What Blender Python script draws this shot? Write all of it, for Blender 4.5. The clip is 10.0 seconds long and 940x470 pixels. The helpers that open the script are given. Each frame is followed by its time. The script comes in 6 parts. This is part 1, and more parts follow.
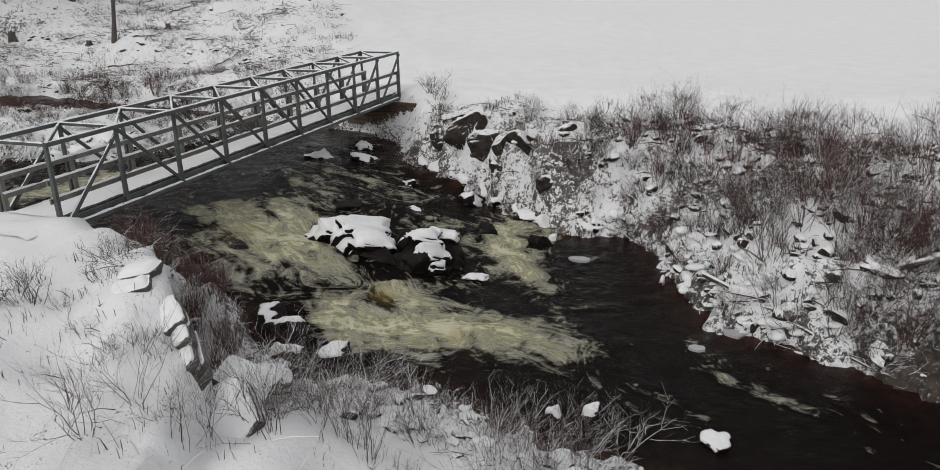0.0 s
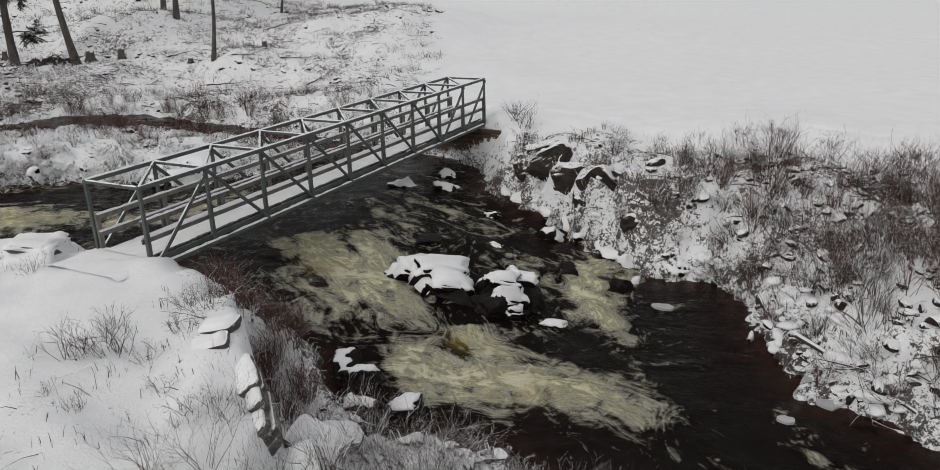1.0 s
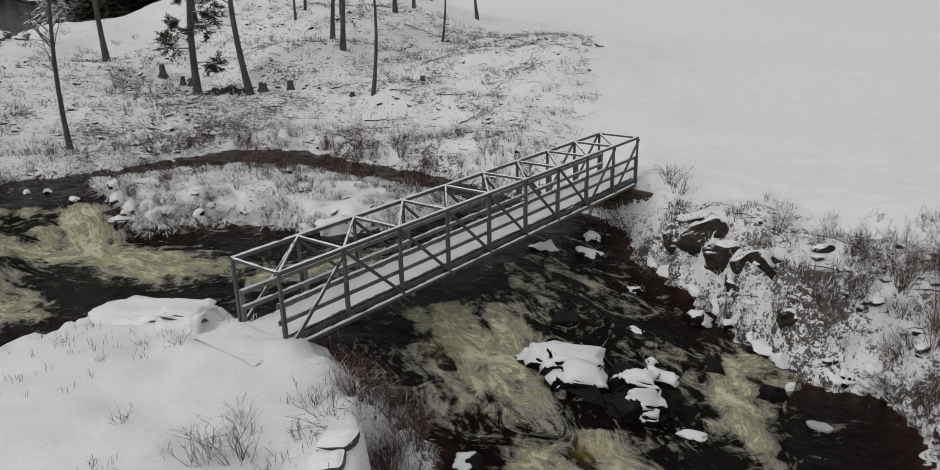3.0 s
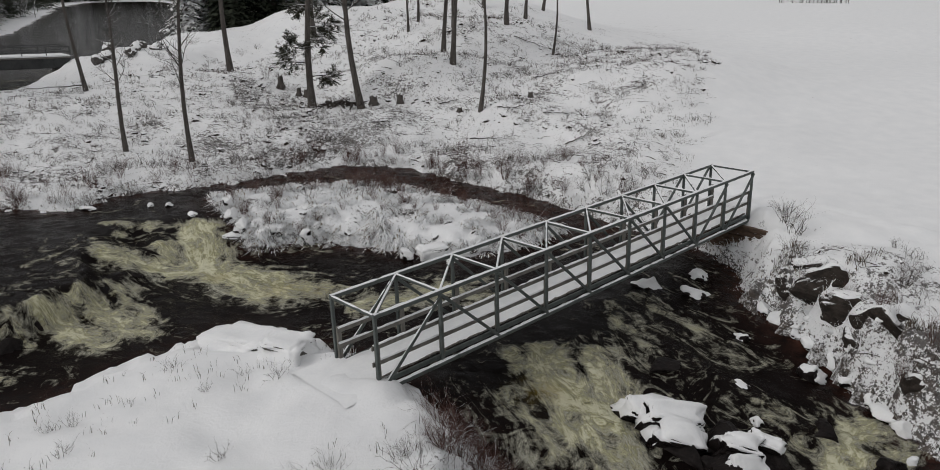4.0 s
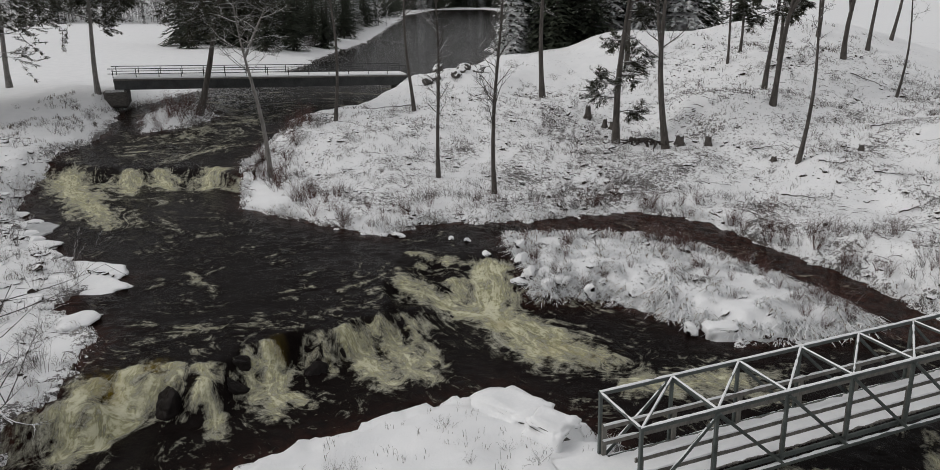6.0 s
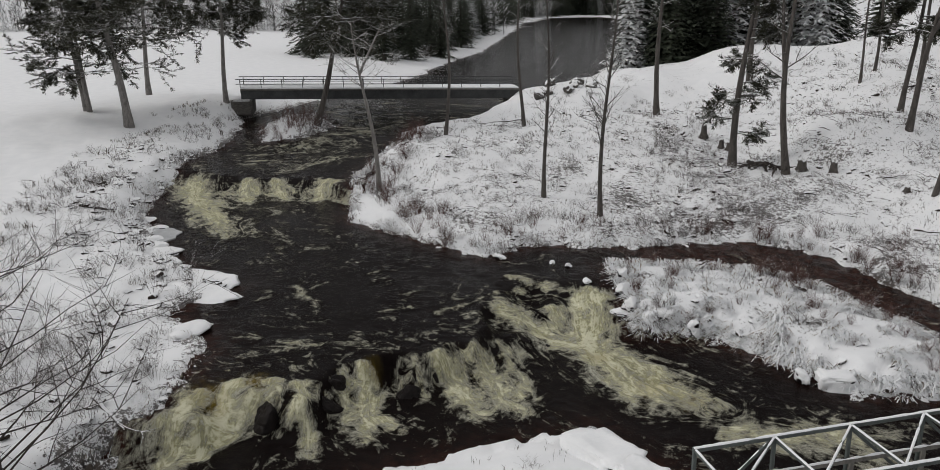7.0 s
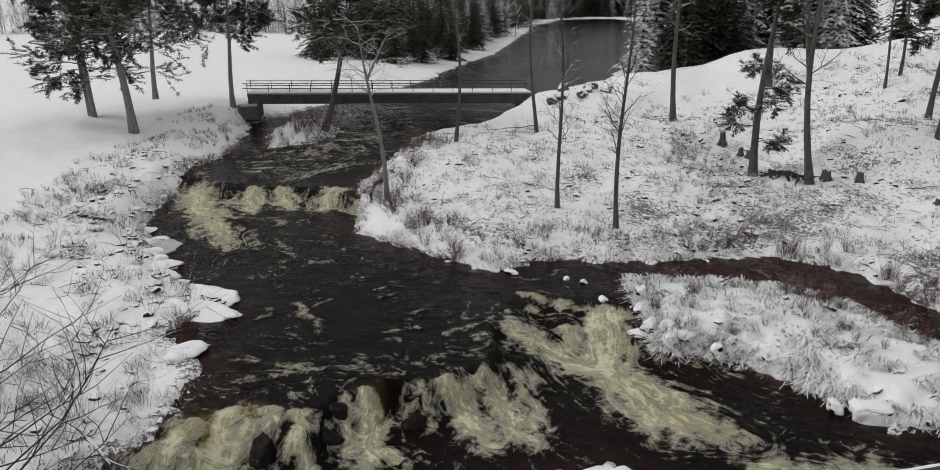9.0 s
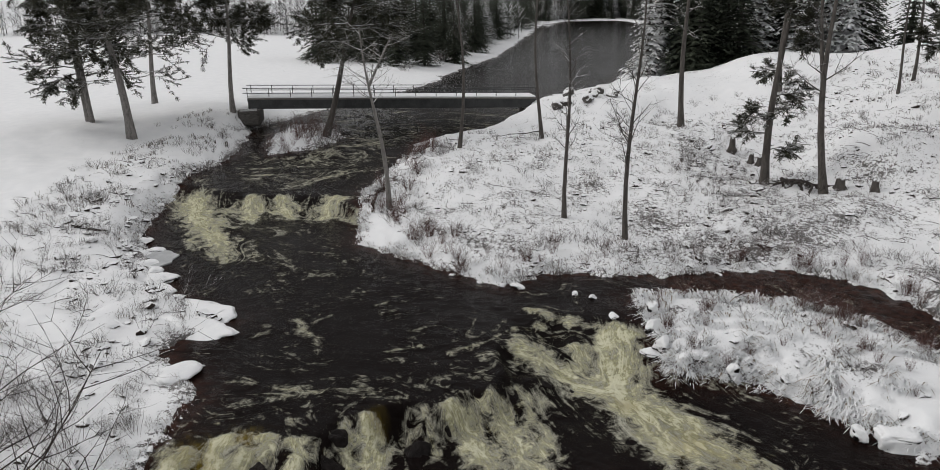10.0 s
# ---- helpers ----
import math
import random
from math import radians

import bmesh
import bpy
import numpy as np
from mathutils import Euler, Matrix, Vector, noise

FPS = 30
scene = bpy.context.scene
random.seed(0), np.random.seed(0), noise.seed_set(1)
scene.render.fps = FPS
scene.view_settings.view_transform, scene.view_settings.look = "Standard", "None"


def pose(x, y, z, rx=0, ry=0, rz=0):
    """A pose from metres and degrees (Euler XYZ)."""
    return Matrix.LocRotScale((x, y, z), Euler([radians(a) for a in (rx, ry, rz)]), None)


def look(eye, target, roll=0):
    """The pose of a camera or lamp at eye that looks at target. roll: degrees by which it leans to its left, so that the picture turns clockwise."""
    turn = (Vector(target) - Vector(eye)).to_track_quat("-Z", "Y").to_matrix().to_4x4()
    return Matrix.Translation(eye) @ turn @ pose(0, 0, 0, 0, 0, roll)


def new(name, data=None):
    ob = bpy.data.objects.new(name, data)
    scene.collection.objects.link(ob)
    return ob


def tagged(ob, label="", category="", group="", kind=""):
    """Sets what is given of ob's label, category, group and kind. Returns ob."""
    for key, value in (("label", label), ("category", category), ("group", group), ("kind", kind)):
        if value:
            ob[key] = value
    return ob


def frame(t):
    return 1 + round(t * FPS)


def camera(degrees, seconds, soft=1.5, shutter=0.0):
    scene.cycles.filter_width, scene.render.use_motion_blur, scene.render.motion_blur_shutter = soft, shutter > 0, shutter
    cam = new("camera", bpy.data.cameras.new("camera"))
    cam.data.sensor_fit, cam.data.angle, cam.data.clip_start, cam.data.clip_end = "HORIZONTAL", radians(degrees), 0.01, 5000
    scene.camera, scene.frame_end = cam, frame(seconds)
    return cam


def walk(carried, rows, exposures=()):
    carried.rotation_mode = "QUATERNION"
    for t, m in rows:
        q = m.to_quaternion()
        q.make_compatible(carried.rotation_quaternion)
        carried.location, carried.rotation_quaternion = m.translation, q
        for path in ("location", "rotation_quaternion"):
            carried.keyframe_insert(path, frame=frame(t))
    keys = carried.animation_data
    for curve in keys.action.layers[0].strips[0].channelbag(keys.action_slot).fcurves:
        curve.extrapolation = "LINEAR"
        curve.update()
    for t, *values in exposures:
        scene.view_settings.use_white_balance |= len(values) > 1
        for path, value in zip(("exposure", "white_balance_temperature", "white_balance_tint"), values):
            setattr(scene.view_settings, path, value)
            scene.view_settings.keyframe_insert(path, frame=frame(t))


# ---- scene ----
cam = camera(63.3, 10.0, soft=0.5)
METRES, EYE, TILT, LEAN, TURN = 11.0, 6.0, -20.0, 0.0, 0.0
PATH = [
    (0, (18.537, -16.109, 6.608), (17.898, -14.324, 5.971), -0.37),
    (0.5, (18.484, -15.690, 7.251), (17.743, -13.944, 6.616), -0.51),
    (1, (18.394, -15.214, 7.887), (17.550, -13.514, 7.256), -0.66),
    (1.5, (18.318, -14.769, 8.524), (17.393, -13.111, 7.894), -0.72),
    (2, (18.180, -14.336, 9.101), (17.174, -12.724, 8.478), -0.68),
    (3.3, (17.695, -13.105, 10.715), (16.466, -11.652, 10.100), -0.48),
    (3.5, (17.621, -12.938, 10.981), (16.355, -11.517, 10.365), -0.56),
    (4, (17.383, -12.594, 11.625), (16.005, -11.280, 11.012), -0.52),
    (4.5, (17.111, -12.326, 12.242), (15.608, -11.154, 11.634), -0.38),
    (5, (16.814, -12.058, 12.904), (15.201, -11.042, 12.300), -0.35),
    (5.5, (16.535, -11.765, 13.544), (14.829, -10.913, 12.942), -0.44),
    (6, (16.249, -11.468, 14.133), (14.465, -10.790, 13.536), -0.44),
    (6.2, (16.090, -11.360, 14.314), (14.279, -10.752, 13.721), -0.34),
    (7.3, (15.586, -10.606, 15.104), (13.710, -10.225, 14.524), -0.57),
    (7.5, (15.407, -10.544, 15.092), (13.531, -10.164, 14.512), -0.57),
    (8, (14.937, -10.451, 15.052), (13.061, -10.073, 14.474), -0.57),
    (8.5, (14.387, -10.348, 15.064), (12.510, -9.972, 14.486), -0.57),
    (9, (13.690, -10.281, 15.145), (11.813, -9.905, 14.568), -0.57),
    (9.5, (12.934, -10.180, 15.269), (11.055, -9.808, 14.694), -0.57),
    (10, (12.085, -10.128, 15.367), (10.206, -9.757, 14.793), -0.57),
]
walk(cam, [(t, look(eye, target, roll)) for t, eye, target, roll in PATH],
     [(0, 0.14), (1.5, 0.0), (4, -0.10), (6, 0.0), (8, 0.15), (10, 0.24)])

# ---- light ----
SUN_AZ, SUN_EL = 200.0, 40.0
world = bpy.data.worlds.new("overcast_sky")
scene.world = world
world.use_nodes = True
wt = world.node_tree
bg = wt.nodes["Background"]
sky = wt.nodes.new("ShaderNodeTexSky")
sky.sky_type = "NISHITA"
sky.sun_disc = False
sky.sun_elevation, sky.sun_rotation = radians(SUN_EL), radians(SUN_AZ)
sky.dust_density = 4.0
grey = wt.nodes.new("ShaderNodeHueSaturation")      # cloud cover takes most of the blue out
grey.inputs["Saturation"].default_value = 0.22
wt.links.new(sky.outputs[0], grey.inputs["Color"])
cloud = wt.nodes.new("ShaderNodeMix")               # an even layer of cloud over most of it
cloud.data_type = "RGBA"
cloud.inputs[0].default_value = 0.7
cloud.inputs[7].default_value = (5.8, 5.75, 5.78, 1)
wt.links.new(grey.outputs[0], cloud.inputs[6])
wt.links.new(cloud.outputs[2], bg.inputs[0])
bg.inputs[1].default_value = 0.10
sun_data = bpy.data.lights.new("sun", "SUN")
sun_data.energy, sun_data.angle, sun_data.color = 0.6, radians(25), (1.0, 0.97, 0.93)
sun = new("sun", sun_data)
sun.matrix_world = look((0, 0, 60), (-60 * math.sin(radians(SUN_AZ)) / math.tan(radians(SUN_EL)), -60 * math.cos(radians(SUN_AZ)) / math.tan(radians(SUN_EL)), 0))

# ---- the lie of the land ----
# banks of the river, in metres; the footbridge runs along +y from the origin
SOUTH_BANK = [(60, -14), (34, -7), (24, -3.9), (16.7, -1.4), (14.0, -0.8), (11.3, 0.2), (10.0, -0.1), (8.8, -1.1), (7.2, -0.5), (5.0, 1.2), (2.5, 1.8),
              (-0.1, 2.2), (-2.4, 2.2), (-4.8, 1.7), (-6.3, 1.3), (-7.7, 0.2), (-9.4, -0.4), (-9.1, -3.5), (-8.8, -6.4), (-7.8, -10.9), (-5.2, -15.5), (-8, -20.5), (-11.5, -19.0)]
WEST_BANK = [(-13.0, -17.1), (-18.2, -15.9), (-22.8, -18.0), (-25.9, -15.5), (-29.5, -18.4), (-37.0, -21.4), (-42.6, -22.7), (-48.8, -23.0), (-58.5, -21.4), (-64.6, -18.2), (-79, -17.6),
             (-97, -6), (-113, 5), (-125, 11.5), (-131, 13), (-152, 22.5), (-175, 34), (-231, 55), (-336, 93), (-390, 122), (-440, 160)]
NORTH_BANK = [(60, -2), (34, 1.8), (24.1, 4.3), (22.6, 5.1), (20.8, 5.8), (18.7, 6.7), (17.5, 8.8), (16.0, 12.9), (14.4, 14.7), (12.1, 14.2), (10.2, 15.4), (7.3, 17.3), (5.2, 18.0),
              (2.6, 19.0), (0.5, 22), (-2.5, 23.0), (-8, 22.6), (-14.3, 22.4), (-17.8, 21.4), (-22.5, 20.4), (-25.7, 18.4), (-27.2, 14.9), (-27.5, 9.1), (-29.2, 2.4), (-27.7, -0.5), (-30.7, -2.9), (-37.6, -8.1),
              (-44.5, -7.5), (-48, -7), (-57.8, -3.0), (-66.2, 0), (-70, 5), (-75.5, 13), (-97, 23), (-114, 40), (-153, 63), (-193, 83), (-294, 126), (-350, 146), (-400, 158), (-440, 166)]
ISLAND = [(-24.8, 6.2), (-19.1, 5.4), (-17.7, 4.9), (-16.3, 8.2), (-12.8, 10.6), (-9.6, 12.0), (-8.9, 14.5), (-8.2, 17.0), (-8.4, 19.0), (-12.5, 18.9), (-18.0, 17.4), (-21.6, 15.8), (-23.2, 13.0), (-24.4, 10)]
ISLET = [(-63.5, -15), (-65.5, -10.8), (-71, -7.5), (-80, -9), (-79, -14), (-70, -15.6)]
RIVER = SOUTH_BANK + WEST_BANK + NORTH_BANK[::-1]

NEAR_EDGE = [(9.6, -7.2), (8.75, -5.6), (8.15, -4.5), (7.3, -3.6), (6.3, -2.9), (5.2, -1.9)]
# heights of the ground away from the water: x, y, z
NEAR_SIDE = [(0, -1, -0), (4, -5, 0), (6, -7, -0.3), (5.7, -2.9, -0), (7.7, -4.3, -0.6), (8.2, -5.3, -1.2), (8.4, -3.6, -2.1), (8.8, -2, -3.2), (11, -2, -3.2), (14, -5, -2.9), (18, -8, -2.6),
    (24, -14, -2.3), (10, -12, -1), (30, -30, -1.4), (-4, 0, -0.2), (-7.5, -1, -0.85), (-7, -5.5, -0.8), (-5, -3, -0.35), (-6.3, -11, -0.9), (0, -15, -0.2), (0, -30, 0)]
FAR_SIDE = [(1.9, 25, 0.8), (5.7, 21, 0.3), (10.5, 19, -0.5), (13, 20.5, -0.1), (16, 20, 0.2), (18.9, 13, -1.6), (21.6, 12.2, -0.6), (22, 7.5, -1.6), (26, 14, 0.3), (15, 26, 0.9), (30, 25, 1.1),
    (45, 10, 0.4), (0, 40, 1.2), (20, 50, 1), (0, 100, 2.5), (60, 150, 2), (-1, 28, 0.7)]
HILL = [(-27.3, 25, 0.9), (-24.5, 34.6, 2.9), (-19, 35.3, 2.1), (-20, 39.5, 3.9), (-20, 45, 5.5), (-23, 42, 5.4), (-25, 55, 5.6), (-40, 36, 5.6), (-42.7, 25.3, 1.8), (-35.7, 25.4, 2), (-59, 25.7, 3.8),
    (-36.7, 6.5, 1.1), (-34.2, 9.8, 0.6), (-24, 22.9, 0.3), (-19.7, 28.5, 0.6), (-17.5, 29.5, 0.5), (-10.6, 32.3, 1.6), (-44, -5, 0.7), (-55, 3, 2.7), (-70, 22, 5.8), (-75, 32, 6.9), (-72, 46, 9.6),
    (-62, 60, 11), (-50, 50, 8.5)]
BEYOND = [(-66, -13, 2.3), (-73, -11, 2.7), (-8, 40, 2), (-10, 70, 3.5), (-30, 120, 6), (-100, 250, 6), (20, 200, 2.5), (-110, 70, 9), (-14, -20, 0.2), (-25, -17.5, 0.2), (-31, -21, 0.7), (-45, -27, 1.6), (-25, -32, 1.2),
    (-60, -30, 2.4), (-80, -35, 4), (-150, -60, 4.5), (-15, -18.2, 0), (-16, 14, -0.2), (-20, 10, 0.1), (-12, 15, -0.5), (-84, -22, 4.2), (-80, 18, 4.6), (-68, 6, 2.6), (-130, -20, 4.2),
    (-87, 22, 3.5), (-140, 90, 6)]


def polyline_distance(px, py, line, closed=False):
    """Distance to a polyline, with the sign of the side on which a point lies (left of its way: plus), and the place along it."""
    best, side, along, run = np.full(px.shape, 1e9), np.ones(px.shape), np.zeros(px.shape), 0.0
    ends = list(zip(line, line[1:] + line[:1])) if closed else list(zip(line, line[1:]))
    for (ax, ay), (bx, by) in ends:
        dx, dy = bx - ax, by - ay
        length = math.hypot(dx, dy)
        k = np.clip(((px - ax) * dx + (py - ay) * dy) / length ** 2, 0, 1)
        d = np.hypot(px - ax - k * dx, py - ay - k * dy)
        near = d < best
        best = np.where(near, d, best)
        side = np.where(near, np.sign(dx * (py - ay) - dy * (px - ax)), side)
        along = np.where(near, run + k * length, along)
        run += length
    return best, side, along


def current_place(px, py, line):
    """Place along a stream line and, with its sign, across it; the end stretches run on straight."""
    best, u, v, run = np.full(px.shape, 1e9), np.zeros(px.shape), np.zeros(px.shape), 0.0
    for (ax, ay), (bx, by) in zip(line, line[1:]):
        dx, dy = bx - ax, by - ay
        length = math.hypot(dx, dy)
        k = ((px - ax) * dx + (py - ay) * dy) / length ** 2
        c = np.clip(k, 0, 1)
        d = np.hypot(px - ax - c * dx, py - ay - c * dy)
        near = d < best
        best = np.where(near, d, best)
        u = np.where(near, run + k * length, u)
        v = np.where(near, (dx * (py - ay) - dy * (px - ax)) / length, v)
        run += length
    return u, v


def inside(px, py, ring):
    odd = np.zeros(px.shape, bool)
    for (ax, ay), (bx, by) in zip(ring, ring[1:] + ring[:1]):
        if ay == by:
            continue
        odd ^= ((ay > py) != (by > py)) & (px < (bx - ax) * (py - ay) / (by - ay) + ax)
    return odd


def wave(px, py, scale, seed):
    """Smooth noise of about -1..1 as a sum of crossed sines."""
    rng = np.random.RandomState(seed)
    total = np.zeros(px.shape)
    for _ in range(7):
        a, f, p = rng.uniform(0, math.tau), rng.uniform(0.6, 1.7) / scale, rng.uniform(0, math.tau)
        b = rng.uniform(0, math.tau)
        total += np.sin((px * math.cos(a) + py * math.sin(a)) * f * math.tau + p + 1.3 * np.sin((px * math.cos(b) + py * math.sin(b)) * f * 3.1 + p))
    return total / 3.2


def lumps(px, py, cell, seed):
    """Value noise 0..1 with a smooth step between the grid's corners."""
    gx, gy = px / cell, py / cell
    ix, iy = np.floor(gx).astype(int), np.floor(gy).astype(int)
    fx, fy = gx - ix, gy - iy
    fx, fy = fx * fx * (3 - 2 * fx), fy * fy * (3 - 2 * fy)

    def corner(i, j):
        h = (i * 374761393 + j * 668265263 + seed * 69069) & 0x7FFFFFFF
        h = ((h ^ (h >> 13)) * 1274126177) & 0x7FFFFFFF
        return ((h ^ (h >> 16)) & 0xFFFF) / 65535.0
    return (corner(ix, iy) * (1 - fx) + corner(ix + 1, iy) * fx) * (1 - fy) + (corner(ix, iy + 1) * (1 - fx) + corner(ix + 1, iy + 1) * fx) * fy


def smooth(e0, e1, v):
    k = np.clip((v - e0) / (e1 - e0), 0, 1)
    return k * k * (3 - 2 * k)


LEDGE_UPPER = [(-41, -4), (-45.3, -7.3), (-47.5, -10), (-48.8, -13), (-50, -17), (-53.4, -20.8), (-57, -25)]
LEDGE_MIDDLE = [(-12, -21), (-13.7, -16.8), (-14.8, -14.4), (-14.2, -11.6), (-15.8, -9.8), (-16.4, -6.5), (-17.2, -3), (-19, -1.5), (-21, 0.8), (-19.6, 4.6), (-18, 8)]


MIDDLE_BACK, UPPER_BACK = [(-17, 30), (-700, 300), (-700, -300), (-12, -60)], [(-60, -80), (-700, -300), (-700, 300), (-38, 30)]


def upstream(px, py, ledge, back):
    """Distance from a ledge, plus on its upstream side."""
    d, _, _ = polyline_distance(px, py, ledge)
    return np.where(inside(px, py, ledge + back), d, -d)


def water_height(px, py):
    """The river's surface: a pool above the middle fall, a run under the footbridge, and a steep rapid down to the lower pool."""
    warp = 0.8 * np.sin(py * 0.9) + 0.5 * np.sin(py * 2.3 + 1)
    z = np.interp(px + warp * smooth(1, 5, px), [-14, -6, -1, 2.5, 4.5, 6.5, 8.5, 11, 60], [-1.35, -1.5, -1.8, -2.3, -2.7, -3.1, -3.5, -3.75, -3.8])
    chute = smooth(-4, -1, py)                     # the northern chute is longer and flatter
    d = upstream(px, py, LEDGE_MIDDLE, MIDDLE_BACK)
    z = z + (1.25 + np.clip(-14 - px, 0, 30) * 0.008) * smooth(-0.2, 1.0, (d + 1.9 + 0.7 * wave(px, py, 3.5, 5)) / (1.35 + 3.6 * chute))
    d = upstream(px, py, LEDGE_UPPER, UPPER_BACK)
    z = z + 0.95 * smooth(-1.8, 0.4, d + 0.5 * wave(px, py, 4, 9)) + 0.35 * smooth(62, 64, -px + 0.5 * wave(px, py, 4, 8)) + np.clip(-50 - px, 0, 50) * 0.02
    creek = np.interp(px, [-29, -24, -8, -3], [0.0, -0.15, -1.35, -1.75])
    north = (py > np.interp(px, [-27, -24, -18, -12, -7, -6, 0], [7, 9.5, 12, 15, 18, 60, 60])) & (px < -5) & (px > -29)
    return np.where(north, creek, z) + np.clip(-110 - px, 0, 600) * 0.016      # the valley rises upstream


def ground_base(px, py):
    total, weight = np.zeros(px.shape), np.zeros(px.shape)
    for x, y, z in NEAR_SIDE + FAR_SIDE + HILL + BEYOND:
        w = 1.0 / ((px - x) ** 2 + (py - y) ** 2 + 2.0) ** 1.75
        total += w * z
        weight += w
    base = total / weight + np.clip(-110 - px, 0, 600) * 0.016 + 70 * smooth(-475, -600, px)      # unseen heights, added to keep bright sky out of the river's reflection
    # the near bank's broken edge: a level top, then a sharp drop to the stony foot
    d, side, _ = polyline_distance(px, py, NEAR_EDGE)
    top = np.interp(px, [3.5, 5.2, 6.6, 7.6, 9.2, 11], [-0.05, 0.22, 0.0, -0.5, -1.0, -1.3])
    foot = np.interp(py, [-9, -6, -4, -2, 0], [-1.9, -2.0, -2.3, -2.9, -3.3])
    near = smooth(2.6, 1.0, d)
    return base + near * ((top + (foot - top) * np.where(side > 0, 0.0, smooth(0.0, 0.5, d))) - base)


def shore(px, py):
    """Distance to the nearest bank: plus on land, minus in the water."""
    d, _, _ = polyline_distance(px, py, RIVER, True)
    d = np.where(inside(px, py, RIVER), -d, d)
    e, _, _ = polyline_distance(px, py, ISLAND, True)
    e = np.where(inside(px, py, ISLAND), e, -e)
    g, _, _ = polyline_distance(px, py, ISLET, True)
    g = np.where(inside(px, py, ISLET), g, -g)
    return np.maximum(np.maximum(d, e), g)


def ground_height(px, py):
    px, py = np.asarray(px, float), np.asarray(py, float)
    d = shore(px, py) + 0.35 * wave(px, py, 2.3, 3) + 0.12 * wave(px, py, 0.7, 4)
    w = water_height(px, py)
    base = ground_base(px, py)
    near = np.hypot(px + 5, py - 5)
    base = base + (0.09 * wave(px, py, 5, 1) + 0.03 * wave(px, py, 1.7, 2) + 0.35 * (lumps(px, py, 3.7, 5) - 0.5) + 0.16 * (lumps(px, py, 1.5, 6) - 0.5)) * smooth(160, 60, near) * smooth(0.5, 3, d) * np.where((py > 27) & (px > -9), 0.25, 1)
    width = 2.4 - 1.9 * smooth(6, 2.5, np.hypot(px + 27, py + 17.5)) - 1.5 * smooth(4, 1, np.hypot((px + 8) / 1.6, (py + 4) / 4)) - 1.2 * smooth(3.5, 1, np.hypot(px - 9, py - 16.5)) + 1.5 * smooth(8, 2, np.hypot(px - 12, py + 3)) + 12 * smooth(-80, -95, px)
    land = w + 0.08 + (base - w - 0.08) * smooth(-0.15, 1, d / width)
    bed = w - 0.12 - 0.5 * smooth(0, 1.5, -d)
    return np.where(d > 0, land, bed)


LAND = {}


def ground_at(x, y):
    """Height of the finished ground sheet, between its corners."""
    xs, ys, zs = LAND["x"], LAND["y"], LAND["z"]
    i, j = min(max(int(np.searchsorted(xs, x)) - 1, 0), len(xs) - 2), min(max(int(np.searchsorted(ys, y)) - 1, 0), len(ys) - 2)
    u, v = (x - xs[i]) / (xs[i + 1] - xs[i]), (y - ys[j]) / (ys[j + 1] - ys[j])
    return float((zs[j, i] * (1 - u) + zs[j, i + 1] * u) * (1 - v) + (zs[j + 1, i] * (1 - u) + zs[j + 1, i + 1] * u) * v)

# ---- materials ----
def nodes_of(name):
    m = bpy.data.materials.new(name)
    m.use_nodes = True
    return m, m.node_tree, m.node_tree.nodes["Principled BSDF"]


def calc(t, op, a, b=0.0, clamp=False):
    n = t.nodes.new("ShaderNodeMath")
    n.operation, n.use_clamp = op, clamp
    for i, v in enumerate((a, b)):
        if isinstance(v, (int, float)):
            n.inputs[i].default_value = v
        else:
            t.links.new(v, n.inputs[i])
    return n.outputs[0]


def fuzz(t, vector, scale, detail=5.0, rough=0.55, distort=0.0):
    n = t.nodes.new("ShaderNodeTexNoise")
    n.inputs["Scale"].default_value, n.inputs["Detail"].default_value = scale, detail
    n.inputs["Roughness"].default_value, n.inputs["Distortion"].default_value = rough, distort
    t.links.new(vector, n.inputs["Vector"])
    return n.outputs["Fac"]


def blend(t, fac, a, b):
    n = t.nodes.new("ShaderNodeMix")
    n.data_type = "RGBA"
    for i, v in ((0, fac), (6, a), (7, b)):
        if isinstance(v, (int, float)):
            n.inputs[i].default_value = v
        elif isinstance(v, tuple):
            n.inputs[i].default_value = (*v, 1)
        else:
            t.links.new(v, n.inputs[i])
    return n.outputs[2]


def stretch(t, value, lo, hi):
    """0 at lo, 1 at hi."""
    return calc(t, "MULTIPLY", calc(t, "SUBTRACT", value, lo), 1.0 / (hi - lo), True)


def relief(t, b, height, strength, distance):
    n = t.nodes.new("ShaderNodeBump")
    n.inputs["Strength"].default_value, n.inputs["Distance"].default_value = strength, distance
    t.links.new(height, n.inputs["Height"])
    t.links.new(n.outputs["Normal"], b.inputs["Normal"])


def place(t, kind="Object"):
    return t.nodes.new("ShaderNodeTexCoord").outputs[kind]


def world_place(t):
    return t.nodes.new("ShaderNodeNewGeometry").outputs["Position"]


def attribute(t, name):
    n = t.nodes.new("ShaderNodeAttribute")
    n.attribute_name = name
    return n.outputs["Fac"]


def upward(t):
    n = t.nodes.new("ShaderNodeSeparateXYZ")
    t.links.new(t.nodes.new("ShaderNodeNewGeometry").outputs["Normal"], n.inputs[0])
    return n.outputs["Z"]


SNOW_COLOUR, DIRTY_SNOW = (0.84, 0.85, 0.86), (0.66, 0.67, 0.68)


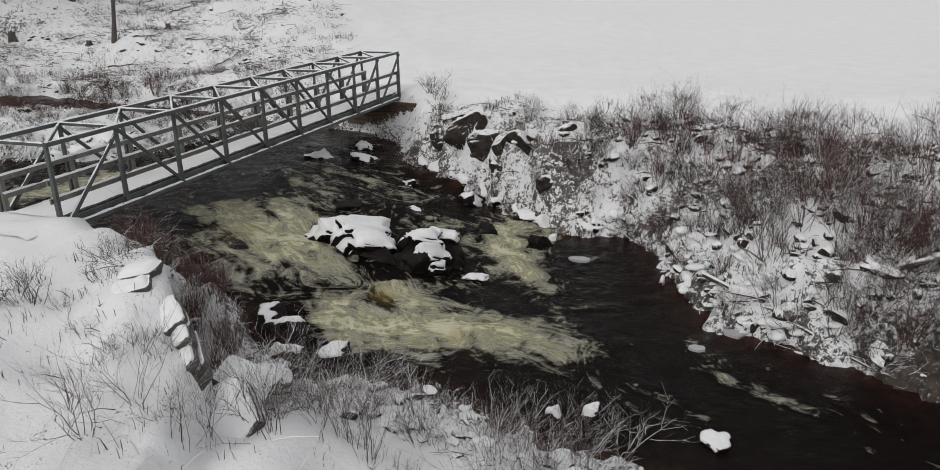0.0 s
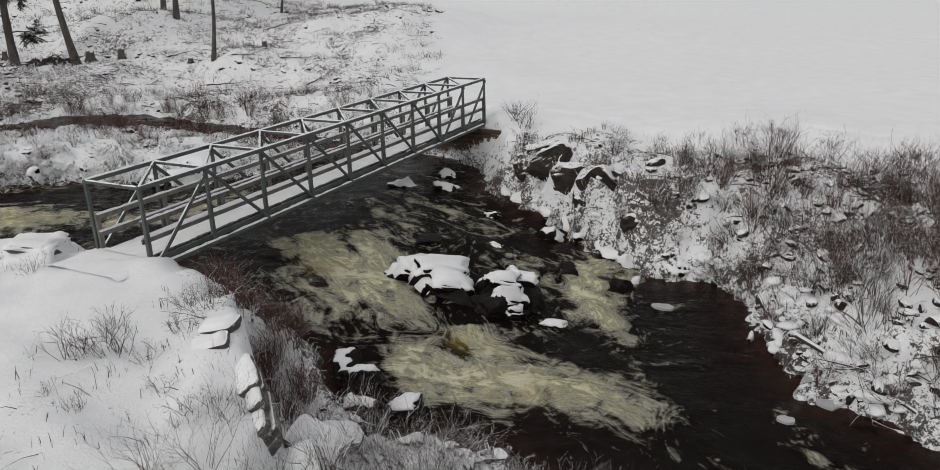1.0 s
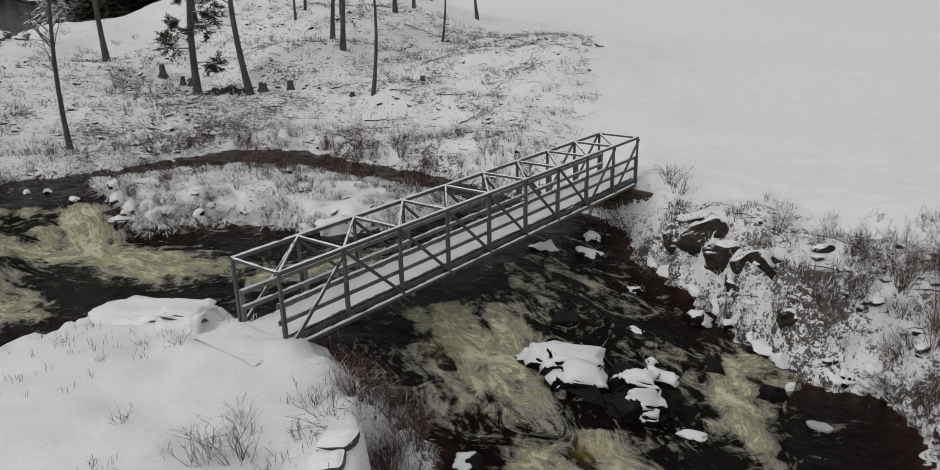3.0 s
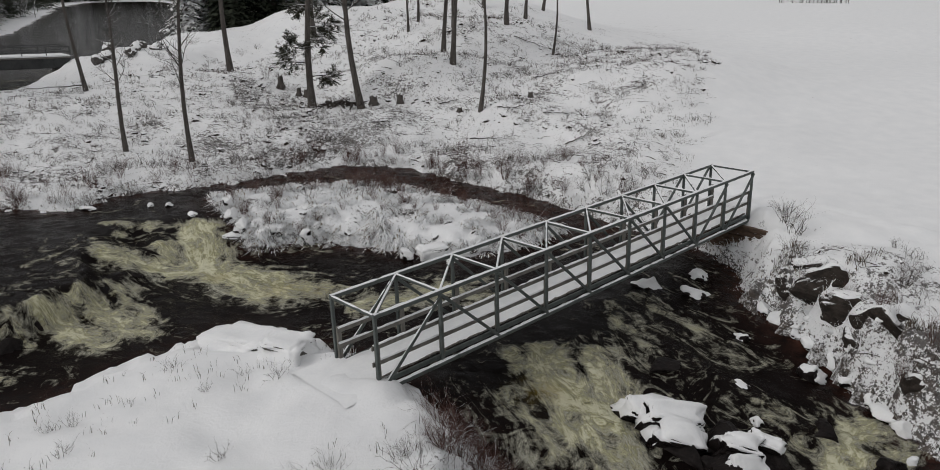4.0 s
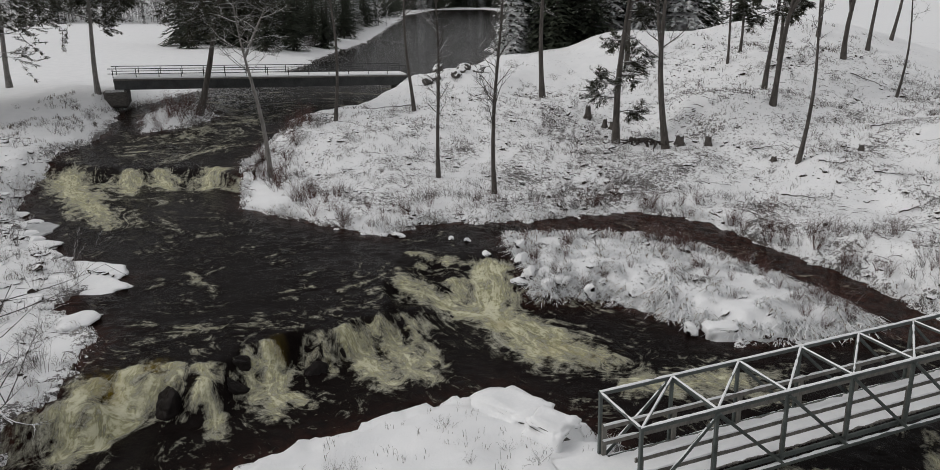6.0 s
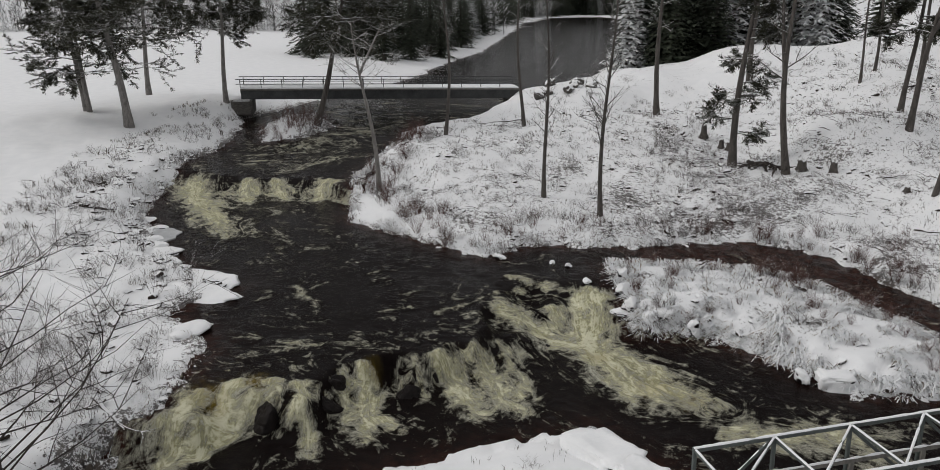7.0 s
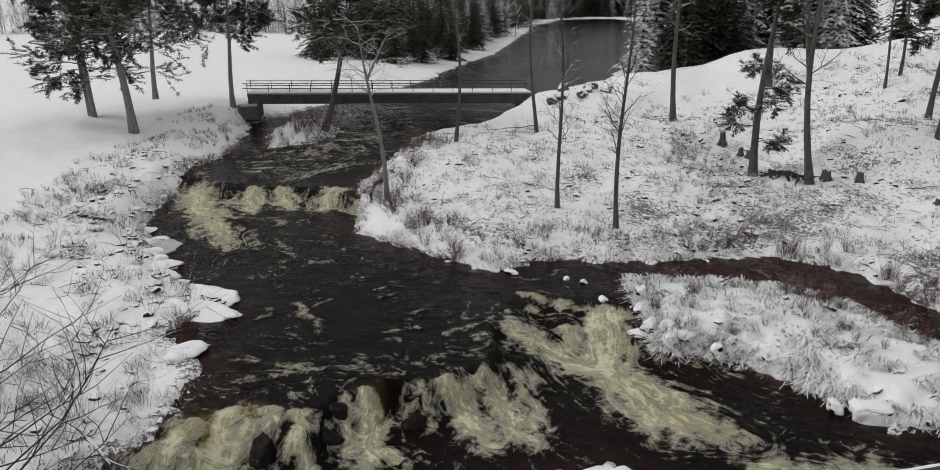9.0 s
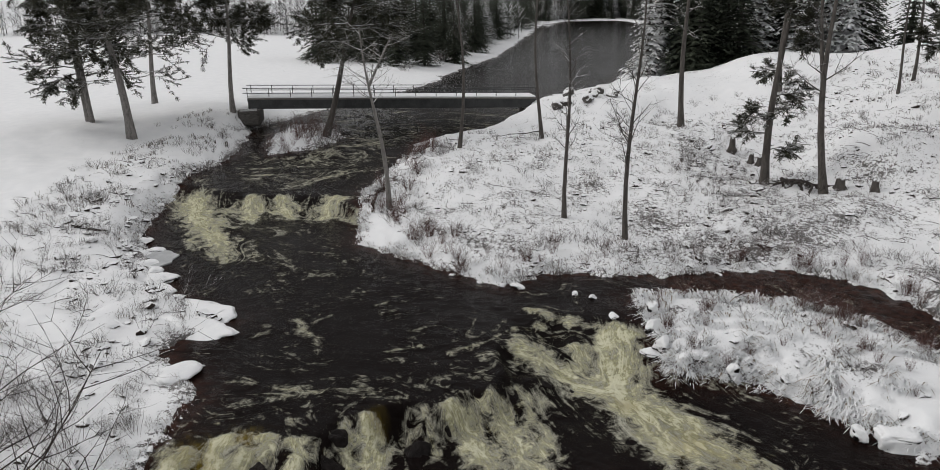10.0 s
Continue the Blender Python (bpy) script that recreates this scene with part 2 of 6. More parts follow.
def plain(name, dark, lite, rough=0.8, metal=0.0, scale=6.0, bump=0.3, snow=None, stretch_z=1.0, vary=False, specular=0.5):
    """Two colours mixed by noise at two scales; snow: how far up a face must look to carry snow."""
    m, t, b = nodes_of(name)
    pos = place(t)
    if stretch_z != 1.0:
        mp = t.nodes.new("ShaderNodeMapping")
        mp.inputs["Scale"].default_value = (1, 1, stretch_z)
        t.links.new(pos, mp.inputs["Vector"])
        pos = mp.outputs[0]
    n1, n2 = fuzz(t, pos, scale, 6), fuzz(t, pos, scale * 6, 5, 0.65)
    mixed = calc(t, "ADD", calc(t, "MULTIPLY", n1, 0.6), calc(t, "MULTIPLY", n2, 0.4))
    colour = blend(t, stretch(t, mixed, 0.36, 0.64), dark, lite)
    if vary:
        info = t.nodes.new("ShaderNodeNewGeometry")
        colour = blend(t, calc(t, "MULTIPLY", info.outputs["Random Per Island"], 0.7), colour, dark)
    if snow is not None:
        fac = stretch(t, calc(t, "ADD", upward(t), calc(t, "MULTIPLY", n2, 0.5)), snow + 0.12, snow + 0.36)
        colour = blend(t, fac, colour, SNOW_COLOUR)
    t.links.new(colour, b.inputs["Base Color"])
    b.inputs["Roughness"].default_value, b.inputs["Metallic"].default_value = rough, metal
    b.inputs["Specular IOR Level"].default_value = specular
    relief(t, b, mixed, bump, 0.03)
    return m


SNOW = plain("snow", (0.79, 0.80, 0.815), (0.87, 0.875, 0.88), 0.7, 0, 1.5, 0.35)
STEEL = plain("weathered_steel", (0.05, 0.06, 0.057), (0.115, 0.13, 0.124), 0.6, 0.2, 2.5, 0.15)
WOOD = plain("grey_timber", (0.09, 0.085, 0.075), (0.20, 0.19, 0.17), 0.85, 0, 5, 0.4, None, 0.2)
BROWN_WOOD = plain("brown_timber", (0.05, 0.032, 0.022), (0.12, 0.075, 0.05), 0.85, 0, 4, 0.4)
BARK = plain("snow_dusted_bark", (0.032, 0.027, 0.024), (0.105, 0.094, 0.084), 0.9, 0, 5, 0.8, 0.62, 0.25)
PALE_BARK = plain("pale_bark", (0.09, 0.085, 0.08), (0.26, 0.245, 0.23), 0.9, 0, 6, 0.7, 0.55, 0.3)
TWIG = plain("dark_twig", (0.035, 0.025, 0.022), (0.10, 0.065, 0.055), 0.9, 0, 8, 0.2, 0.45, vary=True)
BARE_TWIG = plain("bare_dark_twig", (0.022, 0.017, 0.015), (0.07, 0.055, 0.047), 0.9, 0, 8, 0.2, vary=True)
RED_TWIG = plain("red_brown_twig", (0.05, 0.024, 0.02), (0.16, 0.075, 0.06), 0.9, 0, 8, 0.2, 0.80, vary=True)
FROST_TWIG = plain("snow_laden_twig", (0.03, 0.023, 0.02), (0.10, 0.075, 0.062), 0.9, 0, 8, 0.2, 0.58, vary=True)
NEEDLE = plain("conifer_needles", (0.018, 0.024, 0.015), (0.065, 0.078, 0.045), 0.75, 0, 3, 0.2, None, vary=True)
SNOWY_NEEDLE = plain("snowy_needles", (0.015, 0.02, 0.014), (0.05, 0.06, 0.04), 0.75, 0, 3, 0.2, 0.66, vary=True)
PINE_NEEDLE = plain("pine_needles", (0.018, 0.020, 0.011), (0.066, 0.064, 0.032), 0.75, 0, 3, 0.2, 1.02, vary=True)
WET_ROCK = plain("wet_black_rock", (0.005, 0.004, 0.004), (0.020, 0.016, 0.015), 0.45, 0, 3, 0.8, specular=0.08)
ROCK = plain("grey_rock", (0.03, 0.027, 0.024), (0.12, 0.11, 0.10), 0.8, 0, 3, 0.9, 0.75, 2.5)
DARK_ROCK = plain("dark_brown_rock", (0.010, 0.008, 0.007), (0.048, 0.038, 0.031), 0.8, 0, 3, 0.9, 0.8, 2.0, specular=0.25)
CLOD = plain("snow_capped_clod", (0.012, 0.009, 0.008), (0.055, 0.042, 0.034), 0.9, 0, 6, 0.6, 0.42, specular=0.2)
ICE = plain("grey_river_ice", (0.34, 0.35, 0.36), (0.50, 0.51, 0.52), 0.35, 0, 1.5, 0.2)
DARK_WOOD = plain("dark_far_wood", (0.02, 0.022, 0.018), (0.09, 0.09, 0.08), 0.95, 0, 0.5, 0.0, 0.75, vary=True)
FAR_WOOD = plain("far_winter_wood", (0.06, 0.058, 0.055), (0.20, 0.196, 0.19), 0.95, 0, 0.5, 0.0, 0.55, vary=True)


def blade_material(name, straw_dark, straw_lite, snowy):
    """Dead stalks, of which a share is coated with snow."""
    m, t, b = nodes_of(name)
    info = t.nodes.new("ShaderNodeNewGeometry")
    r = info.outputs["Random Per Island"]
    straw = blend(t, calc(t, "FRACT", calc(t, "MULTIPLY", r, 17.3)), straw_dark, straw_lite)
    colour = blend(t, stretch(t, r, 1 - snowy - 0.03, 1 - snowy + 0.03), straw, SNOW_COLOUR)
    t.links.new(colour, b.inputs["Base Color"])
    b.inputs["Roughness"].default_value = 0.9
    return m


SHORE_GRASS = blade_material("snowy_dead_grass", (0.10, 0.075, 0.05), (0.30, 0.24, 0.17), 0.90)
HILL_GRASS = blade_material("dead_hill_weeds", (0.035, 0.026, 0.02), (0.13, 0.10, 0.072), 0.12)


def ground_material():
    m, t, b = nodes_of("snowy_ground")
    pos = world_place(t)
    scrub, bare = attribute(t, "scrub"), attribute(t, "bare")
    mid, fine, wide = fuzz(t, pos, 3.6, 9, 0.7, 0.5), fuzz(t, pos, 12.0, 6, 0.6, 0.6), fuzz(t, pos, 0.28, 4)
    v = calc(t, "ADD", calc(t, "MULTIPLY", mid, 0.6), calc(t, "MULTIPLY", fine, 0.4))
    v = calc(t, "ADD", v, calc(t, "MULTIPLY", calc(t, "SUBTRACT", wide, 0.5), 0.42))
    edge = calc(t, "SUBTRACT", 0.69, calc(t, "MULTIPLY", scrub, 0.28))
    litter = calc(t, "MULTIPLY", calc(t, "SUBTRACT", v, edge), 34.0, True)
    tone = fuzz(t, pos, 3.1, 7, 0.7)
    dead = blend(t, stretch(t, tone, 0.38, 0.62), (0.014, 0.011, 0.010), (0.070, 0.052, 0.042))
    snow = blend(t, stretch(t, fuzz(t, pos, 0.9, 5), 0.3, 0.7), (0.80, 0.81, 0.825), (0.865, 0.87, 0.88))
    snow = blend(t, calc(t, "MULTIPLY", stretch(t, fine, 0.5, 0.75), calc(t, "MULTIPLY", scrub, 0.25)), snow, (0.55, 0.53, 0.51))
    colour = blend(t, calc(t, "MULTIPLY", litter, 0.9), snow, dead)
    earth = blend(t, stretch(t, tone, 0.4, 0.6), (0.02, 0.016, 0.014), (0.075, 0.058, 0.046))
    hole = stretch(t, calc(t, "ADD", bare, calc(t, "MULTIPLY", calc(t, "SUBTRACT", v, 0.5), 2.6)), 0.46, 0.86)
    colour = blend(t, hole, colour, earth)
    t.links.new(colour, b.inputs["Base Color"])
    b.inputs["Roughness"].default_value = 0.8
    h = calc(t, "ADD", calc(t, "MULTIPLY", fine, calc(t, "ADD", calc(t, "MULTIPLY", scrub, 0.8), 0.15)), calc(t, "MULTIPLY", mid, 0.5))
    relief(t, b, h, 0.7, 0.12)
    return m


def water_material():
    m, t, b = nodes_of("peaty_river")
    pos = world_place(t)
    foam, along, across, shallow, amber = (attribute(t, n) for n in ("foam", "along", "across", "shallow", "amber"))

    def flow(u, v, w=0.0):
        c = t.nodes.new("ShaderNodeCombineXYZ")
        t.links.new(calc(t, "MULTIPLY", along, u), c.inputs[0])
        t.links.new(calc(t, "MULTIPLY", across, v), c.inputs[1])
        c.inputs[2].default_value = w
        return c.outputs[0]

    def vein(vector, distort, sharp, detail=4.0):
        """Thin bright lines, as where froth is drawn out into threads."""
        n = fuzz(t, vector, 1.0, detail, 0.62, distort)
        return calc(t, "POWER", calc(t, "SUBTRACT", 1.0, calc(t, "ABSOLUTE", calc(t, "SUBTRACT", calc(t, "MULTIPLY", n, 2.0), 1.0))), sharp)

    def centred(value, k):
        return calc(t, "MULTIPLY", calc(t, "SUBTRACT", value, 0.5), k)
    broad = fuzz(t, flow(0.4, 1.3, 0.4), 1.0, 6, 0.6, 1.5)
    strand = fuzz(t, flow(0.7, 3.6, 0.5), 1.0, 8, 0.66, 1.3)
    fine = fuzz(t, flow(2.0, 9.0, 0.5), 1.0, 6, 0.65, 1.2)
    billow = fuzz(t, pos, 1.5, 8, 0.64, 1.8)
    wisp = calc(t, "ADD", calc(t, "ADD", centred(broad, 1.5), centred(strand, 1.5)), calc(t, "ADD", centred(fine, 1.1), centred(billow, 1.9)))
    body = calc(t, "ADD", calc(t, "SUBTRACT", calc(t, "MULTIPLY", foam, 0.88), 0.05), calc(t, "MULTIPLY", wisp, calc(t, "ADD", 0.16, calc(t, "MULTIPLY", stretch(t, foam, 0.1, 0.6), 0.62))))
    ramp = t.nodes.new("ShaderNodeValToRGB")
    e = ramp.color_ramp.elements
    e[0].position, e[0].color = 0.20, (0.0056, 0.0036, 0.0033, 1)
    e[1].position, e[1].color = 1.0, (0.64, 0.62, 0.41, 1)
    for p, c in ((0.36, (0.011, 0.008, 0.006, 1)), (0.50, (0.062, 0.052, 0.020, 1)), (0.64, (0.18, 0.165, 0.058, 1)), (0.80, (0.38, 0.36, 0.155, 1))):
        n = e.new(p)
        n.color = c
    t.links.new(body, ramp.inputs["Fac"])
    # highlights on the foam's strands and shade in its hollows, painted into the colour
    crown = calc(t, "ADD", calc(t, "MULTIPLY", strand, 0.5), calc(t, "ADD", calc(t, "MULTIPLY", billow, 0.3), calc(t, "MULTIPLY", fine, 0.2)))
    bright = calc(t, "MULTIPLY", stretch(t, crown, 0.47, 0.60), stretch(t, body, 0.45, 0.85))
    pit_shade = calc(t, "MULTIPLY", stretch(t, crown, 0.50, 0.40), stretch(t, body, 0.4, 0.6))
    foamy = blend(t, calc(t, "MULTIPLY", pit_shade, 0.75), ramp.outputs["Color"], (0.065, 0.058, 0.020))
    foamy = blend(t, calc(t, "MULTIPLY", bright, 0.85), foamy, (0.78, 0.765, 0.59))
    colour = blend(t, calc(t, "MULTIPLY", amber, calc(t, "MULTIPLY", stretch(t, strand, 0.3, 0.6), 0.6)), foamy, (0.32, 0.235, 0.04))
    gate = calc(t, "ADD", calc(t, "ADD", foam, centred(broad, 1.5)), centred(billow, 1.1))
    mp = t.nodes.new("ShaderNodeMapping")
    mp.inputs["Scale"].default_value = (2.6, 2.6, 2.6)
    t.links.new(pos, mp.inputs["Vector"])
    scaled = mp.outputs[0]
    threads = calc(t, "ADD", vein(flow(1.1, 3.2), 3.0, 8.0, 8.0), calc(t, "ADD", calc(t, "MULTIPLY", vein(scaled, 2.6, 8.0, 8.0), 0.8), calc(t, "MULTIPLY", vein(flow(2.2, 8.0), 2.4, 7.0, 7.0), 0.8)))
    froth = calc(t, "MULTIPLY", threads, stretch(t, gate, 0.30, 0.95), True)
    white = calc(t, "MULTIPLY", froth, calc(t, "SUBTRACT", 0.78, calc(t, "MULTIPLY", stretch(t, body, 0.42, 0.75), 0.55)), True)
    bed = blend(t, stretch(t, fuzz(t, pos, 2.0, 7, 0.6), 0.35, 0.65), (0.010, 0.006, 0.005), (0.055, 0.024, 0.017))
    low = calc(t, "MULTIPLY", shallow, calc(t, "SUBTRACT", 1.0, stretch(t, body, 0.3, 0.5)))
    colour = blend(t, low, colour, bed)
    colour = blend(t, white, colour, (0.70, 0.685, 0.56))
    t.links.new(colour, b.inputs["Base Color"])
    b.inputs["IOR"].default_value = 1.33
    b.inputs["Specular IOR Level"].default_value = 0.065
    cover = calc(t, "MAXIMUM", stretch(t, body, 0.35, 0.8), white)
    t.links.new(calc(t, "ADD", 0.09, calc(t, "MULTIPLY", cover, 0.66)), b.inputs["Roughness"])
    ripple = calc(t, "ADD", fuzz(t, flow(0.8, 1.9), 1.0, 5, 0.55, 0.5), calc(t, "MULTIPLY", fuzz(t, pos, 4.5, 5, 0.6), 0.7))
    ripple = calc(t, "MULTIPLY", ripple, calc(t, "ADD", 0.08, calc(t, "MULTIPLY", stretch(t, foam, 0.02, 0.2), 0.92)))
    relief(t, b, calc(t, "ADD", ripple, calc(t, "ADD", calc(t, "MULTIPLY", body, 1.3), calc(t, "MULTIPLY", froth, 0.5))), 0.7, 0.14)
    return m


GROUND, WATER = ground_material(), water_material()


def link_mesh(name, verts, faces, mats, parent=None, label="", shade=True):
    me = bpy.data.meshes.new(name)
    me.from_pydata(verts, [], faces)
    for m in mats if isinstance(mats, (list, tuple)) else [mats]:
        me.materials.append(m)
    if shade:
        me.shade_smooth()
    me.update()
    ob = new(name, me)
    if parent:
        ob.parent = parent
    if label:
        ob["label"] = label
    return ob


# ---- ground ----
def spaced(lo, hi, step, reach_lo, reach_hi, grow_lo=1.045, grow_hi=1.09):
    """Even lines between lo and hi, then ever wider ones out to the horizon."""
    mid = list(np.arange(lo, hi + 1e-6, step))
    up, s = [], step
    while (up[-1] if up else hi) < reach_hi:
        s *= grow_hi
        up.append((up[-1] if up else hi) + s)
    dn, s = [], step
    while (dn[-1] if dn else lo) > reach_lo:
        s *= grow_lo
        dn.append((dn[-1] if dn else lo) - s)
    return np.array(dn[::-1] + mid + up)


def sheet(name, xs, ys, height, mat, keep=None, layers=None):
    """A height field; layers gives further numbers for each corner, by name."""
    gx, gy = np.meshgrid(xs, ys)
    gz = height(gx, gy)
    extra = layers(gx, gy, gz) if layers else {}
    nx = len(xs)
    verts = np.stack([gx.ravel(), gy.ravel(), gz.ravel()], 1)
    j, i = np.mgrid[0:len(ys) - 1, 0:nx - 1]
    a = (j * nx + i).ravel()
    faces = np.stack([a, a + 1, a + 1 + nx, a + nx], 1)
    used = np.arange(len(verts))
    if keep is not None:
        k = keep(gx, gy).ravel()
        faces = faces[k[faces].any(1)]
        used = np.unique(faces)
        index = np.zeros(len(verts), int)
        index[used] = np.arange(len(used))
        verts, faces = verts[used], index[faces]
    ob = link_mesh(name, verts.tolist(), faces.tolist(), mat)
    for key, values in extra.items():
        at = ob.data.attributes.new(key, "FLOAT", "POINT")
        at.data.foreach_set("value", values.ravel()[used].astype(np.float32))
    return ob


def on_hill(px, py):
    return ((px < np.interp(py, [22, 30, 41, 53, 70, 95, 150], [-3, -7, -13, -20, -30, -46, -90]) + 1.5 * wave(px, py, 6, 21))
            & (py > np.interp(px, [-90, -70, -48, -30, -28, -20, -6], [22, 2, -8, -3, 0, 16, 20])) & (px < -3))


DITCH = [(-29, 14), (-36, 20), (-42, 21), (-50, 24)]      # an overgrown ditch up the hill


def scrub_cover(px, py):
    """How thickly dead plants and litter show through the snow, 0 to 1."""
    d = shore(px, py)
    hill = np.where(on_hill(px, py), 0.47 - 0.16 * smooth(30, 55, -px + 0.3 * py - 15) + 0.16 * np.exp(-(polyline_distance(px, py, DITCH)[0] / 6) ** 2) + 0.1 * wave(px, py, 7, 72), 0.0)
    right = (0.60 + 0.15 * wave(px, py, 3, 75) - 0.40 * smooth(3.2, 1.0, np.hypot(px - 18.8, (py - 9.6) * 0.7))) * smooth(24, 21, py + 0.15 * (px - 10) + 1.0 * wave(px, py, 4, 22)) * (px > 3) * (py > 4)
    island = (0.40 + 0.25 * wave(px, py, 2.4, 66)) * inside(px, py, ISLAND)
    west = 0.22 * smooth(11, 3, d) * (px < -10) * (py < -10)
    near = 0.28 * (py < 3) * (px > 2) + 0.10 * (py < 3) * (px < -4) * (py > -18)
    edge = 0.72 * np.exp(-(d / 1.3) ** 2) * np.where((px < -3) & (px > -10) & (py < 1.5) & (py > -13), 0.25, 1)
    return np.clip(np.maximum.reduce([hill, right, island, west, near + 0.0 * d, edge]), 0, 1) * smooth(260, 90, np.hypot(px, py))


def rough_ground(px, py):
    z = ground_height(px, py)
    s = scrub_cover(px, py) * smooth(90, 40, np.hypot(px, py))
    return z + s * (0.16 * (lumps(px, py, 0.55, 3) - 0.5) + 0.30 * (lumps(px, py, 1.6, 7) - 0.5)) * (shore(px, py) > 0)


def ground_layers(gx, gy, gz):
    dy, dx = np.gradient(gz)
    slope = np.hypot(dx / np.gradient(gx, axis=1), dy / np.gradient(gy, axis=0))
    d = shore(gx, gy)
    bare = 0.34 * smooth(0.85, 1.9, slope) * smooth(120, 60, np.hypot(gx, gy)) + 0.5 * smooth(0.35, -0.1, d)
    ditch, _, _ = polyline_distance(gx, gy, DITCH)
    bare = np.maximum(bare, 0.10 * smooth(7, 2, d) * smooth(9, 14, gx) * (gy > 3) * (d > 0))
    bare = np.maximum(bare, 0.48 * smooth(2.6, 0.8, np.hypot(gx - 2.4, (gy - 0.9) * 1.3)))
    bare = np.maximum(bare, 0.42 * smooth(0.35, 0.8, wave(gx, gy, 2.2, 67)) * inside(gx, gy, ISLAND))
    bare = np.maximum(bare, 1.0 * smooth(3.4, 0.6, d) * smooth(21.3, 22.6, gx) * (gy > 2))      # shade under the lower bank's overhang, painted as dark earth
    bare = np.maximum(bare, 0.5 * smooth(1.3, 0.3, d + 0.6 * wave(gx, gy, 1.8, 76)) * smooth(4, 6, gx) * (gy > 3))
    bare = np.maximum(bare, 0.40 * smooth(2.5, 0.5, ditch + wave(gx, gy, 3, 31)))
    LAND.update(x=gx[0].copy(), y=gy[:, 0].copy(), z=gz.copy())
    return {"scrub": scrub_cover(gx, gy), "bare": np.clip(bare, 0, 1)}


ground = tagged(sheet("ground", spaced(-32, 27, 0.2, -4000, 3500, 1.022), spaced(-24, 28, 0.2, -3500, 4000), rough_ground, GROUND, layers=ground_layers),
                "snow-covered river banks, low hill and wide open field", "ground", kind="structure")

# ---- water ----
# white water: the way it runs, its half width and its strength
PLUMES = [([(-1.2, 8.4), (1.0, 7.4), (3.2, 6.4), (5.6, 5.0)], 1.35, 1.0), ([(0.4, 10.4), (2.2, 8.9), (4.4, 6.6), (6.4, 5.0)], 1.0, 0.92), ([(0.2, 5.4), (2.6, 4.6), (4.6, 3.8)], 0.9, 0.6), ([(-1.6, 14.2), (0.4, 12.6), (2.6, 11.8)], 0.7, 0.55), ([(-1.6, 15.6), (1.3, 15.0), (3.4, 15.3)], 0.6, 0.5),
          ([(7.6, 6.2), (8.6, 5.2), (9.6, 5.0)], 0.55, 1.12), ([(6.3, 2.3), (7.2, 3.0), (8.8, 3.3), (10.6, 4.2), (12.8, 4.3), (14.2, 3.8)], 0.95, 1.1), ([(7.4, 1.5), (8.8, 2.3), (11.0, 3.2)], 0.7, 0.82), ([(9.0, 5.4), (10.8, 5.2), (12.6, 5.0)], 0.6, 0.7),
          ([(10.2, 15.6), (9.6, 14.0), (10.0, 11.6), (11.0, 10.2), (12.5, 8.4)], 0.75, 1.02), ([(11.2, 15.0), (11.2, 12.4), (11.6, 10.4)], 0.5, 0.75), ([(6.9, 11.9), (8.2, 12.0), (9.4, 11.0)], 0.6, 0.5), ([(8.0, 13.4), (9.2, 12.6)], 0.5, 0.5),
          ([(17.6, 6.0), (18.9, 3.5), (21.2, 2.5)], 0.28, 0.44), ([(15.2, 3.8), (16.6, 2.5), (18.4, 1.5)], 0.4, 0.28), ([(21.2, 3.9), (22.8, 2.0)], 0.22, 0.32), ([(12.4, 8.4), (13.2, 6.4), (14.6, 5.0)], 0.5, 0.36)]
FALLS = [([(-22.2, 4.4), (-20.4, 3.6), (-16.4, 2.3), (-13.2, 3.9), (-10.2, 5.4)], 1.15, 1.12), ([(-20.4, -2.2), (-20.0, -0.4), (-16.2, 2.0)], 0.9, 0.92), ([(-20.9, 1.4), (-17.2, 2.0)], 1.0, 0.85), ([(-16.4, 2.4), (-12.4, 2.6), (-10.6, 4.2)], 1.1, 0.85),
         ([(-15.9, -5.6), (-14.6, -5.0), (-12.2, -4.4)], 0.9, 0.95), ([(-16.4, -3.8), (-14.6, -3.2), (-11.9, -2.8)], 0.85, 0.88), ([(-17.6, -2.4), (-15.6, -2.0), (-12.8, -1.8)], 0.5, 0.7), ([(-15.6, -6.8), (-14.4, -6.5), (-13.2, -6.2)], 0.35, 0.62),
         ([(-15.6, -8.9), (-14.2, -9.0), (-13.0, -9.2), (-11.2, -9.2)], 0.6, 1.0), ([(-15.3, -9.9), (-14.2, -9.8), (-11.8, -9.9)], 0.4, 0.75), ([(-12.6, -8.6), (-11.4, -7.9)], 0.5, 0.85),
         ([(-14.4, -11.9), (-13.2, -11.7), (-10.4, -11.5)], 0.42, 1.0), ([(-14.8, -12.6), (-13.8, -12.9), (-13.0, -13.9), (-11.8, -15.4), (-10.4, -16.6)], 0.5, 1.0), ([(-15.0, -14.0), (-13.5, -14.6), (-11.2, -16.0)], 0.7, 1.05),
         ([(-14.4, -15.6), (-12.8, -16.0), (-11.0, -16.8)], 0.7, 1.0), ([(-8.3, 4.0), (-7.6, 7.5), (-6.8, 10.6)], 1.0, 0.78)]
